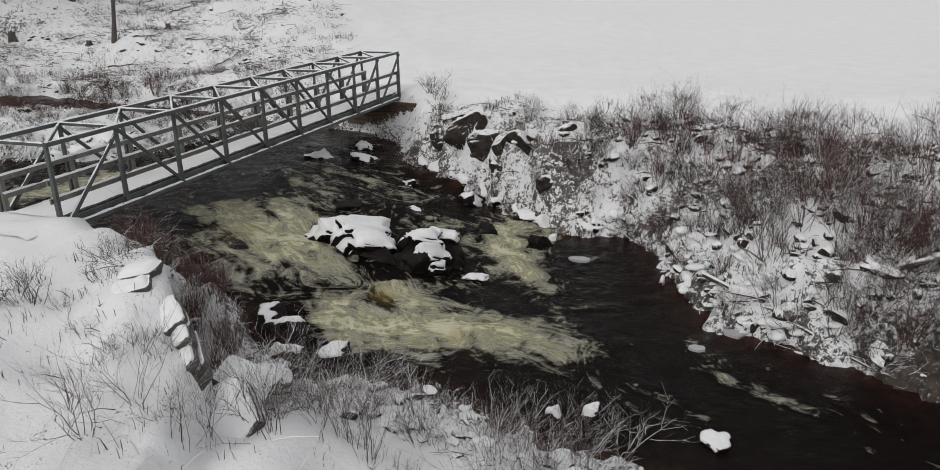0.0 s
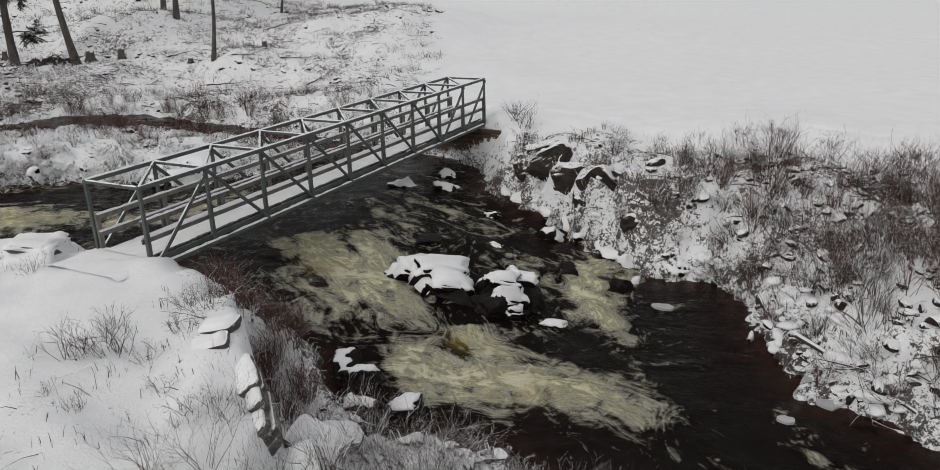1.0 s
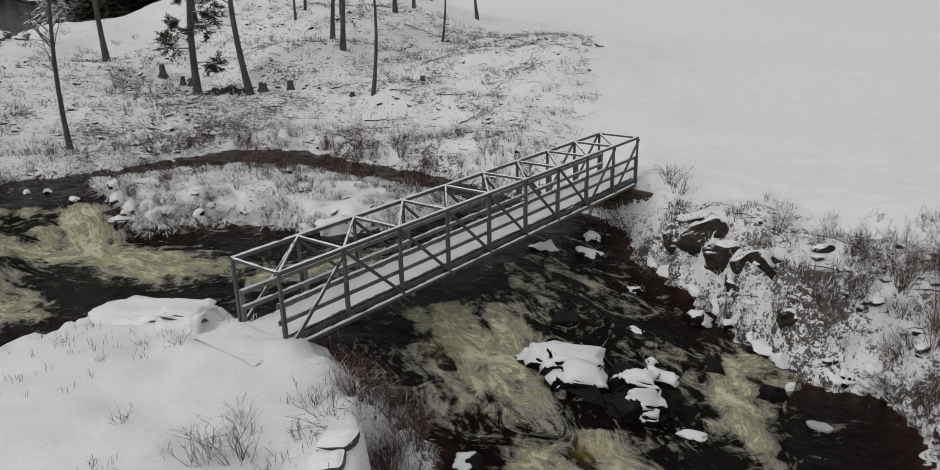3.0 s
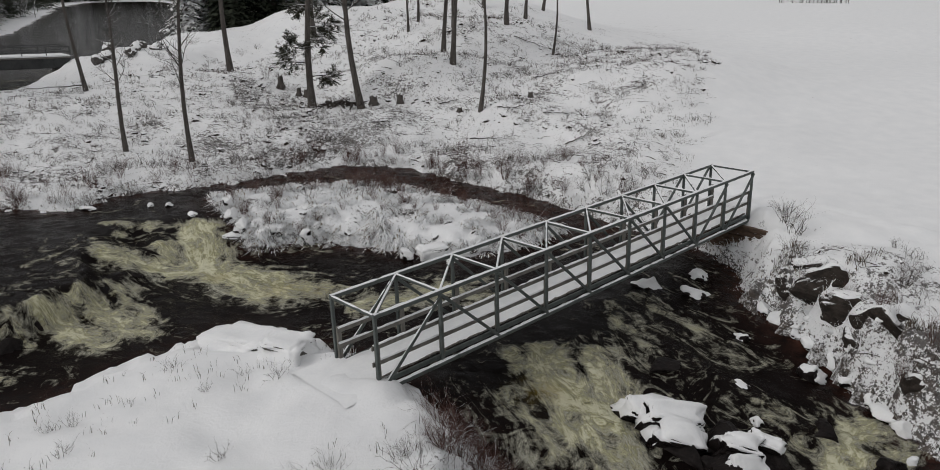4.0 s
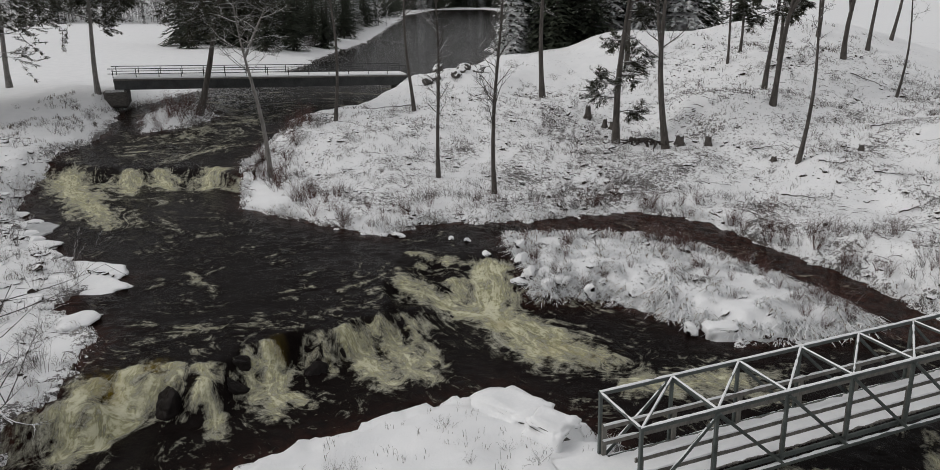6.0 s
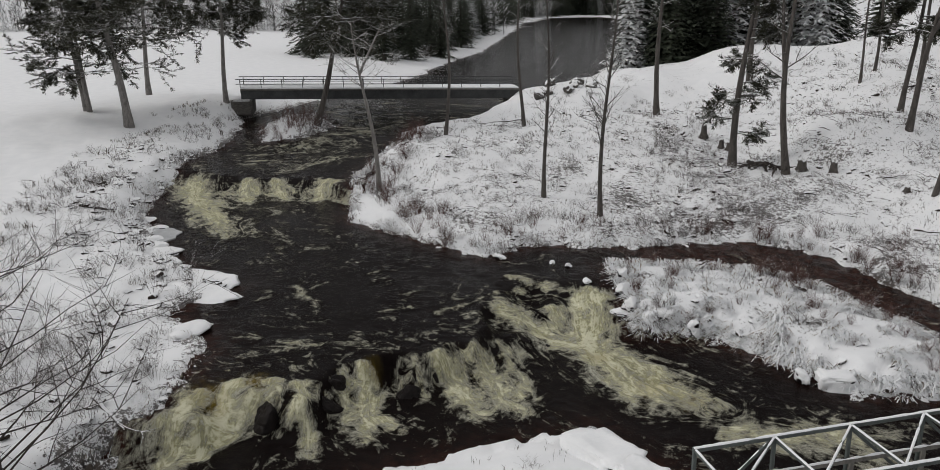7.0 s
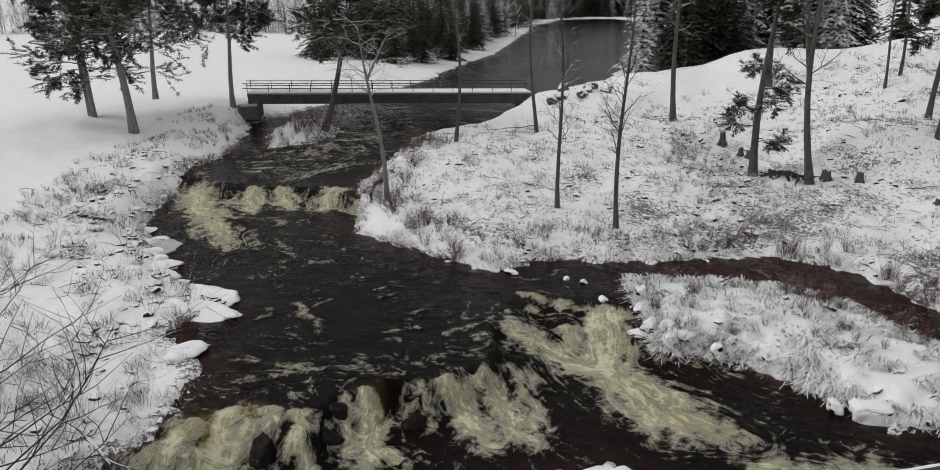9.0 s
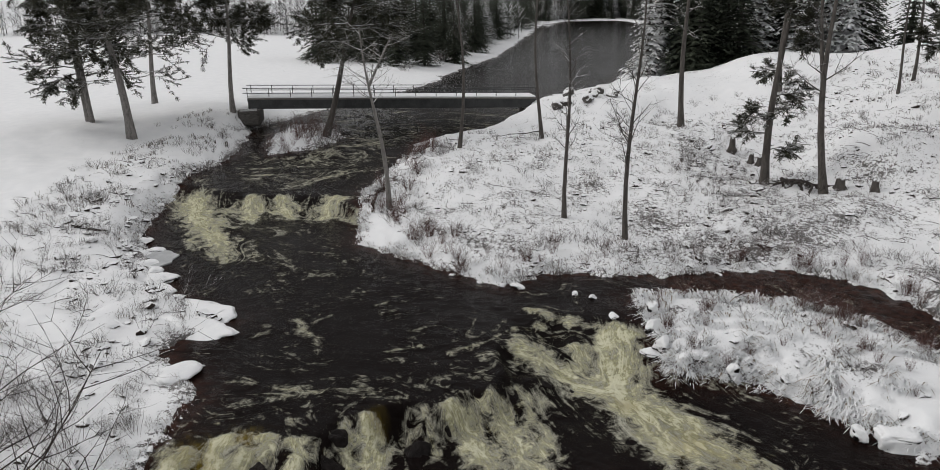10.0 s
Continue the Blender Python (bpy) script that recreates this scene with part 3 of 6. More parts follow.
UPPER_FALLS = [([(-53.6, -20.8), (-48.3, -19.8), (-36.5, -16.3)], 1.3, 1.05), ([(-50.0, -16.0), (-44.8, -15.6)], 0.9, 0.9), ([(-49.4, -13.6), (-45.2, -12.4)], 0.8, 0.9), ([(-48.0, -8.8), (-44.2, -10.4)], 1.0, 0.95),
               ([(-66.9, -2.0), (-66.3, -8.4), (-57.8, -13.8)], 1.0, 0.5), ([(-57.6, -6.5), (-51.0, -13.1)], 1.0, 0.5), ([(-15.8, -6.6), (-17.6, -10.3), (-17.1, -14.0)], 0.6, 0.42),
               ([(-25.7, -12.0), (-21.9, -10.7)], 0.35, 0.6), ([(-24.5, -0.2), (-22.2, 2.5)], 0.5, 0.7)]


# thin crests on the pool above the middle fall
CRESTS = [([(-22.3, -10.4), (-23.6, -11.8), (-25.2, -10.8)], 0.30, 0.50), ([(-20.6, -8.0), (-21.0, -5.6)], 0.30, 0.54), ([(-19.6, -5.2), (-20.5, -3.4), (-21.8, -1.4)], 0.32, 0.56), ([(-22.7, -6.6), (-23.2, -4.6)], 0.25, 0.48),
          ([(-17.2, -10.6), (-18.2, -12.8)], 0.35, 0.54), ([(-21.8, -1.6), (-22.8, 0.8)], 0.35, 0.58), ([(-26.4, -8.2), (-27.0, -5.6)], 0.25, 0.43), ([(-30.5, -12.5), (-33.5, -13.4)], 0.3, 0.43), ([(-35.0, -14.5), (-38.5, -15.0)], 0.5, 0.48),
          ([(-23.5, -14.2), (-24.4, -12.6)], 0.3, 0.48), ([(-18.6, -13.4), (-19.6, -14.9)], 0.4, 0.48), ([(-11.0, -2.0), (-8.5, -1.2)], 0.4, 0.38), ([(-9.0, 7.5), (-6.0, 9.0), (-4.0, 11.0)], 0.8, 0.48), ([(-6.0, 5.0), (-3.0, 6.0)], 0.7, 0.38),
          ([(-0.5, 10.5), (1.2, 7.0)], 0.8, 0.43), ([(13.6, 6.8), (15.4, 7.4)], 0.25, 0.38), ([(12.8, 11.2), (14.0, 11.8)], 0.35, 0.50)]
RIPPLES = [([(-56 - 3.1 * k + 0.8 * math.sin(k * 2.7), -19 + 1.3 * k + 1.5 * math.sin(k * 5)), (-56.6 - 3.1 * k, -15 + 1.3 * k), (-55.4 - 3.1 * k + math.sin(k * 4), -11.5 + 1.2 * k)], 0.30, 0.56) for k in range(6)]
AMBER = [(-13.7, -15.5, 0.75), (-14.4, -13.6, 0.5), (8.2, 4.9, 0.6), (11.0, 3.6, 0.5), (-12.3, 3.6, 0.8), (1.5, 6.2, 0.65), (-15.2, -8.7, 0.3), (-10.9, 4.6, 0.5), (11.0, 12.2, 0.4), (-15.9, 2.3, 0.5)]
CREEK_RED = 0.75


FOAM = {}


def foam_layers(px, py):
    if px.shape not in FOAM:
        FOAM[px.shape] = trace_foam(px, py)
    return FOAM[px.shape]


def trace_foam(px, py):
    """Foam, and a place along and across the current, for each point of the water."""
    foam = np.zeros(px.shape)
    pull, run_u, run_v = np.full(px.shape, 1e-9), np.zeros(px.shape), np.zeros(px.shape)
    for line, wide, strength in PLUMES + FALLS + UPPER_FALLS + RIPPLES + [(c, w, 0.95 * k) for c, w, k in CRESTS]:
        d, _, s = polyline_distance(px, py, line)
        u, v = current_place(px, py, line)
        total = sum(math.dist(a, b) for a, b in zip(line, line[1:]))
        k = d / wide + 0.34 * wave(px, py, 1.4, 41) + 0.5 * (lumps(px, py, 0.45, 42) - 0.5)
        ends = smooth(-0.02, 0.10, s / total) * (1 - 0.35 * smooth(0.75, 1.0, s / total))
        value = strength * np.exp(-0.72 * np.clip(k, 0, 9) ** 1.5) * ends
        foam = np.maximum(foam, value)
        w = strength / (d * d + 0.3) ** 2
        pull, run_u, run_v = pull + w, run_u + w * u, run_v + w * v
    # the crest and foot of each ledge are white nearly all along
    for ledge, back, far, strength in ((LEDGE_MIDDLE, MIDDLE_BACK, 3.6, 0.40), (LEDGE_UPPER, UPPER_BACK, 3.6, 0.57)):
        k = upstream(px, py, ledge, back) + 0.5 * wave(px, py, 1.7, 48)
        foam = np.maximum(foam, strength * smooth(0.2, -0.9, k) * smooth(-far, -far * 0.45, k) * (0.86 + 0.22 * wave(px, py, 2.6, 49)))
    k = upstream(px, py, LEDGE_MIDDLE, MIDDLE_BACK) + 0.6 * wave(px, py, 1.5, 51)
    foam = np.maximum(foam, 0.40 * smooth(-0.6, 0.2, k) * smooth(3.6, 0.8, k) * (0.75 + 0.3 * wave(px, py, 1.2, 52)))      # torn water before the lip
    amber = np.zeros(px.shape)
    for x, y, r in AMBER:
        amber = np.maximum(amber, np.exp(-((px - x) ** 2 + (py - y) ** 2) / r ** 2 * (1 + 0.5 * np.clip(wave(px, py, 0.8, 50), -1, 1))))
    along, across = run_u / pull, run_v / pull + 0.12 * wave(px, py, 2.6, 46)
    d = shore(px, py)
    creek = (py > np.interp(px, [-27, -24, -18, -12, -7], [8, 10, 13, 16, 19])) & (px < -6) & (px > -28)
    riffle = 0.11 + 0.10 * wave(px, py, 5, 43) + 0.16 * smooth(-3, 3, px) * smooth(12, 8, px)
    riffle = riffle * smooth(-100, -88, px) + 0.13 * smooth(-50, -55, px) * smooth(-95, -78, px)
    riffle = riffle * (0.35 + 0.65 * smooth(18, 11, px))
    foam = np.maximum(foam, np.clip(riffle * smooth(0, -1.5, d), 0, 0.6))
    return {"foam": foam, "along": along, "across": across, "shallow": np.maximum(np.exp(-np.clip(-d, 0, 9) / 0.7), CREEK_RED * creek), "amber": amber}


def rough_water(px, py):
    f = foam_layers(px, py)
    u, v, k = f["along"], f["across"], np.clip(f["foam"] - 0.35, 0, 1)
    chop = (lumps(u * 0.7, v * 1.6, 1.0, 11) - 0.5) * 0.42 + (lumps(u * 2.2, v * 4.5, 1.0, 12) - 0.5) * 0.16
    calm = 0.02 * wave(px, py, 1.1, 44) + 0.035 * (lumps(u, v * 2.4, 1.0, 13) - 0.5)
    return water_height(px, py) + chop * k * 1.2 + calm


water = tagged(sheet("water", spaced(-30, 24, 0.125, -400, 60, 1.02), spaced(-21, 23, 0.125, -30, 150), rough_water, WATER, lambda x, y: shore(x, y) < 0.9 + np.clip(-x - 40, 0, 400) / 30, lambda x, y, z: foam_layers(x, y)),
               "dark peaty river with rapids and yellowish foam", "river", kind="structure")


# ---- building helpers ----
def beam(a, b, w, h, up=(0, 0, 1)):
    """The eight corners and six faces of a bar from a to b."""
    a, b = Vector(a), Vector(b)
    d = (b - a).normalized()
    side = d.cross(Vector(up))
    if side.length < 1e-4:
        side = d.cross(Vector((0, 1, 0)))
    side.normalize()
    top = side.cross(d)
    v = [tuple(p + side * (sx * w / 2) + top * (sz * h / 2)) for p in (a, b) for sx, sz in ((-1, -1), (1, -1), (1, 1), (-1, 1))]
    f = [(0, 1, 2, 3), (7, 6, 5, 4), (0, 4, 5, 1), (1, 5, 6, 2), (2, 6, 7, 3), (3, 7, 4, 0)]
    return v, f


def bar(name, a, b, w, h, mat, parent, label="", up=(0, 0, 1)):
    """A bar with slightly broken edges, as one part."""
    v, f = beam(a, b, w, h, up)
    bm = bmesh.new()
    vs = [bm.verts.new(p) for p in v]
    for q in f:
        bm.faces.new([vs[i] for i in q])
    bmesh.ops.bevel(bm, geom=bm.edges[:], offset=min(w, h) * 0.12, segments=1, affect="EDGES")
    bmesh.ops.recalc_face_normals(bm, faces=bm.faces[:])
    me = bpy.data.meshes.new(name)
    bm.to_mesh(me)
    bm.free()
    me.materials.append(mat)
    ob = new(name, me)
    ob.parent = parent
    if label:
        ob["label"] = label
    return ob


def snow_strip(a, b, w, parent, seed, thick=0.05, name="snow_strip", gaps=0.12):
    """Snow lying along a bar's top, with an uneven rounded back and a few gaps."""
    rng = random.Random(seed)
    a, b = Vector(a), Vector(b)
    d = (b - a)
    n = max(3, int(d.length / 0.22))
    side = Vector((d.y, -d.x, 0)).normalized()
    verts, faces, last = [], [], None
    for i in range(n + 1):
        p = a + d * (i / n)
        k, h = w * rng.uniform(0.36, 0.5), thick * rng.uniform(0.5, 1.15)
        if 0 < i < n and rng.random() < gaps:
            k, h = k * 0.3, h * 0.3
        base = len(verts)
        verts += [tuple(p + side * k), tuple(p + side * k * 0.6 + Vector((0, 0, h))), tuple(p - side * k * 0.6 + Vector((0, 0, h))), tuple(p - side * k)]
        if last is not None:
            for j in range(3):
                faces.append((last + j, last + j + 1, base + j + 1, base + j))
        last = base
    if not faces:
        return None
    return link_mesh(name, verts, faces, SNOW, parent)


# ---- footbridge ----
N, PANEL, TOP, FARX, LOW = 9, 2.655, 2.2, -2.3, -0.32
bridge = tagged(new("footbridge"), "grey-green steel truss footbridge with a snow-covered deck over the rapids", "footbridge")
bridge.rotation_euler = (radians(1.2), radians(-0.5), 0)
LONG = N * PANEL
for x, out in ((0.0, 1), (FARX, -1)):
    bar("top_chord", (x, -0.06, TOP), (x, LONG + 0.06, TOP), 0.13, 0.13, STEEL, bridge)
    snow_strip((x, -0.05, TOP + 0.066), (x, LONG + 0.05, TOP + 0.066), 0.13, bridge, 11 + out, 0.035, gaps=0.03)
    bar("bottom_chord", (x + out * 0.09, 0.1, LOW), (x + out * 0.09, LONG - 0.1, LOW), 0.13, 0.13, STEEL, bridge)
    snow_strip((x + out * 0.09, 0.4, LOW + 0.067), (x + out * 0.09, LONG - 0.4, LOW + 0.067), 0.13, bridge, 21 + out, 0.05, gaps=0.06)
    for i in range(N + 1):
        bar("post", (x, i * PANEL, LOW + 0.06), (x, i * PANEL, TOP - 0.066), 0.11, 0.11, STEEL, bridge)
        bar("timber_post", (x - out * 0.11, i * PANEL + 0.09, LOW + 0.1), (x - out * 0.11, i * PANEL + 0.09, 1.16), 0.12, 0.15, WOOD, bridge, "grey timber rail post")
    for top, low in ((1, 0), (1, 2), (2, 3), (3, 4), (4, 5), (5, 6), (6, 7), (8, 7), (9, 8)):
        bar("diagonal_brace", (x + out * 0.085, top * PANEL, TOP - 0.08), (x + out * 0.1, low * PANEL + (0.1 if low == 0 else 0), LOW + 0.02), 0.09, 0.105, STEEL, bridge)
        if top > low:
            snow_strip((x + out * 0.085, top * PANEL - 0.06, TOP - 0.09), (x + out * 0.1, low * PANEL, LOW + 0.06), 0.08, bridge, 31 + top, 0.02, gaps=0.08)
    for z in (0.50, 1.06):
        bar("hand_rail" if z > 1 else "mid_rail", (x - out * 0.2, -0.05, z), (x - out * 0.2, LONG + 0.1, z), 0.06, 0.15, WOOD, bridge, "grey timber rail")
        snow_strip((x - out * 0.2, 0, z + 0.075), (x - out * 0.2, LONG, z + 0.075), 0.09, bridge, 51 + out + int(z * 10), 0.06, gaps=0.1)
    bar("edge_girder", (x - out * 0.10, 0.1, -0.16), (x - out * 0.10, LONG - 0.1, -0.16), 0.08, 0.16, STEEL, bridge)
for i in range(N + 1):
    bar("top_strut", (-0.066, i * PANEL, TOP), (FARX + 0.066, i * PANEL, TOP), 0.09, 0.09, STEEL, bridge)
    snow_strip((-0.07, i * PANEL, TOP + 0.046), (FARX + 0.07, i * PANEL, TOP + 0.046), 0.10, bridge, 71 + i, 0.03, gaps=0.05)
    bar("floor_beam", (0.05, i * PANEL, -0.3), (FARX - 0.05, i * PANEL, -0.3), 0.12, 0.16, STEEL, bridge)
    if i < N:
        a, b = Vector((-0.06, i * PANEL + 0.06, TOP)), Vector((FARX + 0.06, (i + 1) * PANEL - 0.06, TOP))
        bar("top_diagonal", a, b, 0.075, 0.075, STEEL, bridge)
        snow_strip(a + Vector((0, 0, 0.04)), b + Vector((0, 0, 0.04)), 0.085, bridge, 91 + i, 0.03, gaps=0.05)
for x in (-0.5, -1.15, -1.8):
    bar("stringer", (x, 0.0, -0.14), (x, LONG, -0.14), 0.1, 0.12, BROWN_WOOD, bridge)
deck_plank = None
for i in range(98):
    y = 0.02 + i * 0.2445
    if deck_plank is None:
        deck_plank = bar("plank", (-0.21, 0, -0.045), (FARX + 0.21, 0, -0.045), 0.22, 0.06, WOOD, bridge)
        deck_plank.location.y = y
    else:
        ob = new("plank", deck_plank.data)
        ob.parent = bridge
        ob.location = (random.uniform(-0.02, 0.02), y, random.uniform(-0.006, 0.006))


def deck_snow(name, x0, x1, y0, y1, z, thick, parent, seed):
    """A bed of snow with soft sagging edges."""
    nx, ny = 11, int((y1 - y0) / 0.2)
    gx, gy = np.meshgrid(np.linspace(x0, x1, nx), np.linspace(y0, y1, ny))
    rim = np.minimum(np.minimum(gx - x0, x1 - gx) / 0.22, 1)
    ragged = 0.05 * wave(gx, gy, 0.6, seed) * (rim < 0.05)
    gz = z + thick * np.clip(rim, 0, 1) ** 0.5 * (0.85 + 0.18 * wave(gx, gy, 1.8, seed)) - 0.004
    v = np.stack([(gx + ragged).ravel(), gy.ravel(), gz.ravel()], 1).tolist()
    f = [(j * nx + i, j * nx + i + 1, (j + 1) * nx + i + 1, (j + 1) * nx + i) for j in range(ny - 1) for i in range(nx - 1)]
    return link_mesh(name, v, f, SNOW, parent)


deck_snow("deck_snow", FARX + 0.24, -0.24, -0.1, LONG + 0.1, -0.01, 0.08, bridge, 5)["label"] = "unbroken snow on the deck"

deck_snow("snow_ramp", FARX - 0.35, 0.45, -1.6, 0.15, -0.06, 0.09, bridge, 6)["label"] = "snow banked up against the deck's end"

# timber cribs that carry the bridge's ends
for y, zs in ((LONG - 0.7, 5), (-0.25, 4)):
    crib = tagged(new("timber_abutment"), "brown timber abutment wall under the footbridge end", "abutment", "abutments of the footbridge")
    crib.location = (0, y, LOW + 0.5 if y > 1 else LOW - 0.2)
    for k in range(zs):
        bar("timber", (-3.0, random.uniform(-0.03, 0.03), -0.28 - 0.27 * k), (2.0 if y > 1 else 0.7, random.uniform(-0.03, 0.03), -0.28 - 0.27 * k), 0.26, 0.25, BROWN_WOOD, crib)

# ---- far footbridge ----
far_bridge = tagged(new("road_bridge"), "low dark steel girder bridge with thin railings and a snowy deck", "bridge")
A, B, DZ = Vector((-78.6, -17.8, 0.75)), Vector((-77.0, 15.6, 0.0)), 4.85
run = (B - A).normalized()
across_way = Vector((run.y, -run.x, 0)).normalized()            # towards the camera's side
RUST = plain("dark_girder_paint", (0.022, 0.024, 0.025), (0.06, 0.062, 0.062), 0.65, 0.2, 1.0, 0.2)
for s, nm in ((0, "girder"), (3.4, "girder")):
    o = across_way * -s
    bar(nm, A + o + Vector((0, 0, DZ - 0.65)), B + o + Vector((0, 0, DZ - 0.65)), 0.35, 1.05, RUST, far_bridge)
bar("deck_slab", A - across_way * 1.7 + Vector((0, 0, DZ - 0.04)), B - across_way * 1.7 + Vector((0, 0, DZ - 0.04)), 4.0, 0.18, WOOD, far_bridge)
bar("deck_snow", A - across_way * 1.7 + Vector((0, 0, DZ + 0.12)), B - across_way * 1.7 + Vector((0, 0, DZ + 0.12)), 3.9, 0.16, SNOW, far_bridge, "snow on the deck")
for s in (-0.12, 3.5):
    o = across_way * -s
    for z in (0.6, 1.15):
        bar("railing", A + o - run * 0.5 + Vector((0, 0, DZ + z)), B + o + Vector((0, 0, DZ + z)), 0.08, 0.08, RUST, far_bridge)
    for k in range(15):
        p = A.lerp(B, k / 14) + o
        bar("railing_post", p + Vector((0, 0, DZ - 0.4)), p + Vector((0, 0, DZ + 1.15)), 0.08, 0.08, RUST, far_bridge)
for p, nm in ((A, "bearing_block"), (B, "bearing_block")):
    bar(nm, p + across_way * 0.5 + Vector((0, 0, 2.7)), p - across_way * 4.0 + Vector((0, 0, 2.7)), 2.4, 2.0, ROCK, far_bridge, "stone bridge seat")


# ---- rocks ----
def rock_mesh(size, seed, facets=7, cuts=0.22, boxy=False):
    """Corners and faces of a worn, faceted block of about that size."""
    rng = random.Random(seed)
    bm = bmesh.new()
    bmesh.ops.create_icosphere(bm, subdivisions=4, radius=1.0)
    planes = [(Vector((rng.gauss(0, 1), rng.gauss(0, 1), rng.gauss(0, 0.8))).normalized(), rng.uniform(0.45, 0.8)) for _ in range(facets + 3)]
    off = Vector((rng.uniform(0, 50), rng.uniform(0, 50), 0))
    for v in bm.verts:
        p = v.co.copy()
        if boxy:
            p = Vector([math.copysign(abs(c) ** 0.38, c) for c in p]) * 0.7
        for n, d in planes:
            over = p.dot(n) - d
            if over > 0 and not boxy:
                p -= n * over * 0.92
        p *= 1 + (cuts + (0.1 if boxy else 0)) * noise.noise(p * 1.7 + off) + (0.16 if boxy else 0.10) * noise.noise(p * 4 + off) + (0.10 if boxy else 0.05) * noise.noise(p * 9 + off)
        v.co = Vector((p.x * size[0] / 2, p.y * size[1] / 2, p.z * size[2] / 2)) * 1.25
    bm.normal_update()
    verts = [v.co.copy() for v in bm.verts]
    normals = [v.normal.copy() for v in bm.verts]
    faces = [tuple(v.index for v in f.verts) for f in bm.faces]
    bm.free()
    return verts, normals, faces


def split_pieces(faces):
    """Faces sorted into connected pieces; crumbs are left out."""
    boss = {}

    def find(i):
        while boss.setdefault(i, i) != i:
            boss[i] = boss[boss[i]]
            i = boss[i]
        return i
    for f in faces:
        for i in f[1:]:
            boss[find(i)] = find(f[0])
    pieces = {}
    for f in faces:
        pieces.setdefault(find(f[0]), []).append(f)
    return [p for p in pieces.values() if len(p) > 9]


def make_rock(name, label, x, y, z, size, seed, mat, snow=0.0, turn=0.0, tilt=0.0, group="", boxy=False):
    """A rock as a thing; snow: the share of its back that is covered."""
    verts, normals, faces = rock_mesh(size, seed, boxy=boxy)
    root = tagged(new(name), label, "rock", group)
    root.matrix_world = pose(x, y, z, tilt, tilt * 0.5, turn)
    link_mesh("stone", [tuple(v) for v in verts], faces, mat, root, "", False)
    if snow > 0:
        rng = random.Random(seed + 1)
        off = Vector((rng.uniform(0, 50), 7, 3))
        up = Matrix.Rotation(radians(-tilt), 3, "X") @ Vector((0, 0, 1))
        cover = [n.dot(up) + 0.5 * noise.noise(v * 1.6 + off) + 0.28 * noise.noise(v * 3.6 + off) for v, n in zip(verts, normals)]
        limit = 0.8 - 0.95 * snow
        thick = 0.02 + 0.028 * min(size)
        top = []
        for f in faces:
            if all(cover[i] > limit for i in f):
                top.append(f)
        for top in split_pieces(top):
            out, lid, index = [], [], {}
            count = {}
            for f in top:
                for a, b in zip(f, f[1:] + f[:1]):
                    count[(a, b)] = 1
            rim = [(a, b) for a, b in count if (b, a) not in count]
            edge = {a for a, _ in rim} | {b for _, b in rim}
            for f in top:
                for i in f:
                    if i not in index:
                        index[i] = len(lid)
                        lid.append(tuple(verts[i] + up * (thick * (0.1 if i in edge else 0.55 + 1.1 * noise.noise(verts[i] * 4.5 + off))) + normals[i] * 0.015))
                out.append(tuple(index[i] for i in f))
            for a, b in rim:
                k = len(lid)
                lid += [tuple(verts[a] - normals[a] * 0.02), tuple(verts[b] - normals[b] * 0.02)]
                out.append((index[b], index[a], k, k + 1))
            link_mesh("snow_cap", lid, out, SNOW, root, "thick cap of fresh snow")
    return root


def river_top(x, y):
    return float(water_height(np.array([float(x)]), np.array([float(y)]))[0])


# snow-capped boulders in the rapids: x, y, height of the back, width, depth, height, snow, turn
for i, (x, y, top, w, d, h, snow, turn) in enumerate([
        (5.75, 12.6, -2.72, 1.0, 0.7, 0.7, 0.8, 10), (4.7, 12.4, -2.62, 0.5, 0.4, 0.5, 0.8, 0),
        (6.9, 16.2, -2.95, 1.2, 0.8, 0.8, 0.5, 40), (3.8, 16.4, -2.5, 0.8, 0.7, 0.7, 0.7, 0), (7.2, 11.2, -3.05, 0.5, 0.4, 0.5, 0.7, 0), (-1.2, 16.8, -1.6, 1.8, 1.2, 0.9, 0.45, 15),
        (0.6, 17.8, -1.75, 1.5, 1.1, 0.9, 0.4, 50), (-0.4, 19.8, -1.6, 1.1, 0.9, 0.8, 0.5, 0)]):
    make_rock("boulder", "dark wet boulder capped with snow amid the rapids", x, y, top - h * 0.46, (w, d, h), 100 + i, WET_ROCK, snow, turn, group="boulders in the rapids")
for i, (x, y, top, w, d, h, turn, tilt, snow) in enumerate([(4.75, 8.2, -2.0, 2.3, 1.0, 1.5, 50, 28, 0.98), (5.4, 8.35, -1.95, 2.5, 1.0, 1.5, 54, 30, 0.98), (5.85, 7.75, -2.2, 2.0, 1.1, 1.5, 46, 32, 0.95),
                                                            (7.65, 8.75, -2.2, 1.5, 0.8, 1.6, 40, 28, 0.8), (8.15, 8.15, -2.6, 1.5, 0.8, 1.5, 62, 34, 0.8), (8.2, 9.6, -2.4, 1.2, 0.6, 1.4, 18, 22, 0.72), (8.5, 7.9, -3.0, 0.8, 0.6, 1.0, 50, 30, 0.6)]):
    make_rock("boulder", "dark angular boulder with thick slabs of snow amid the rapids", x, y, top - h * 0.40 - 0.12, (w * 1.1, d * 1.1, h), 110 + i, WET_ROCK, snow, turn, tilt, group="boulders in the rapids", boxy=True)
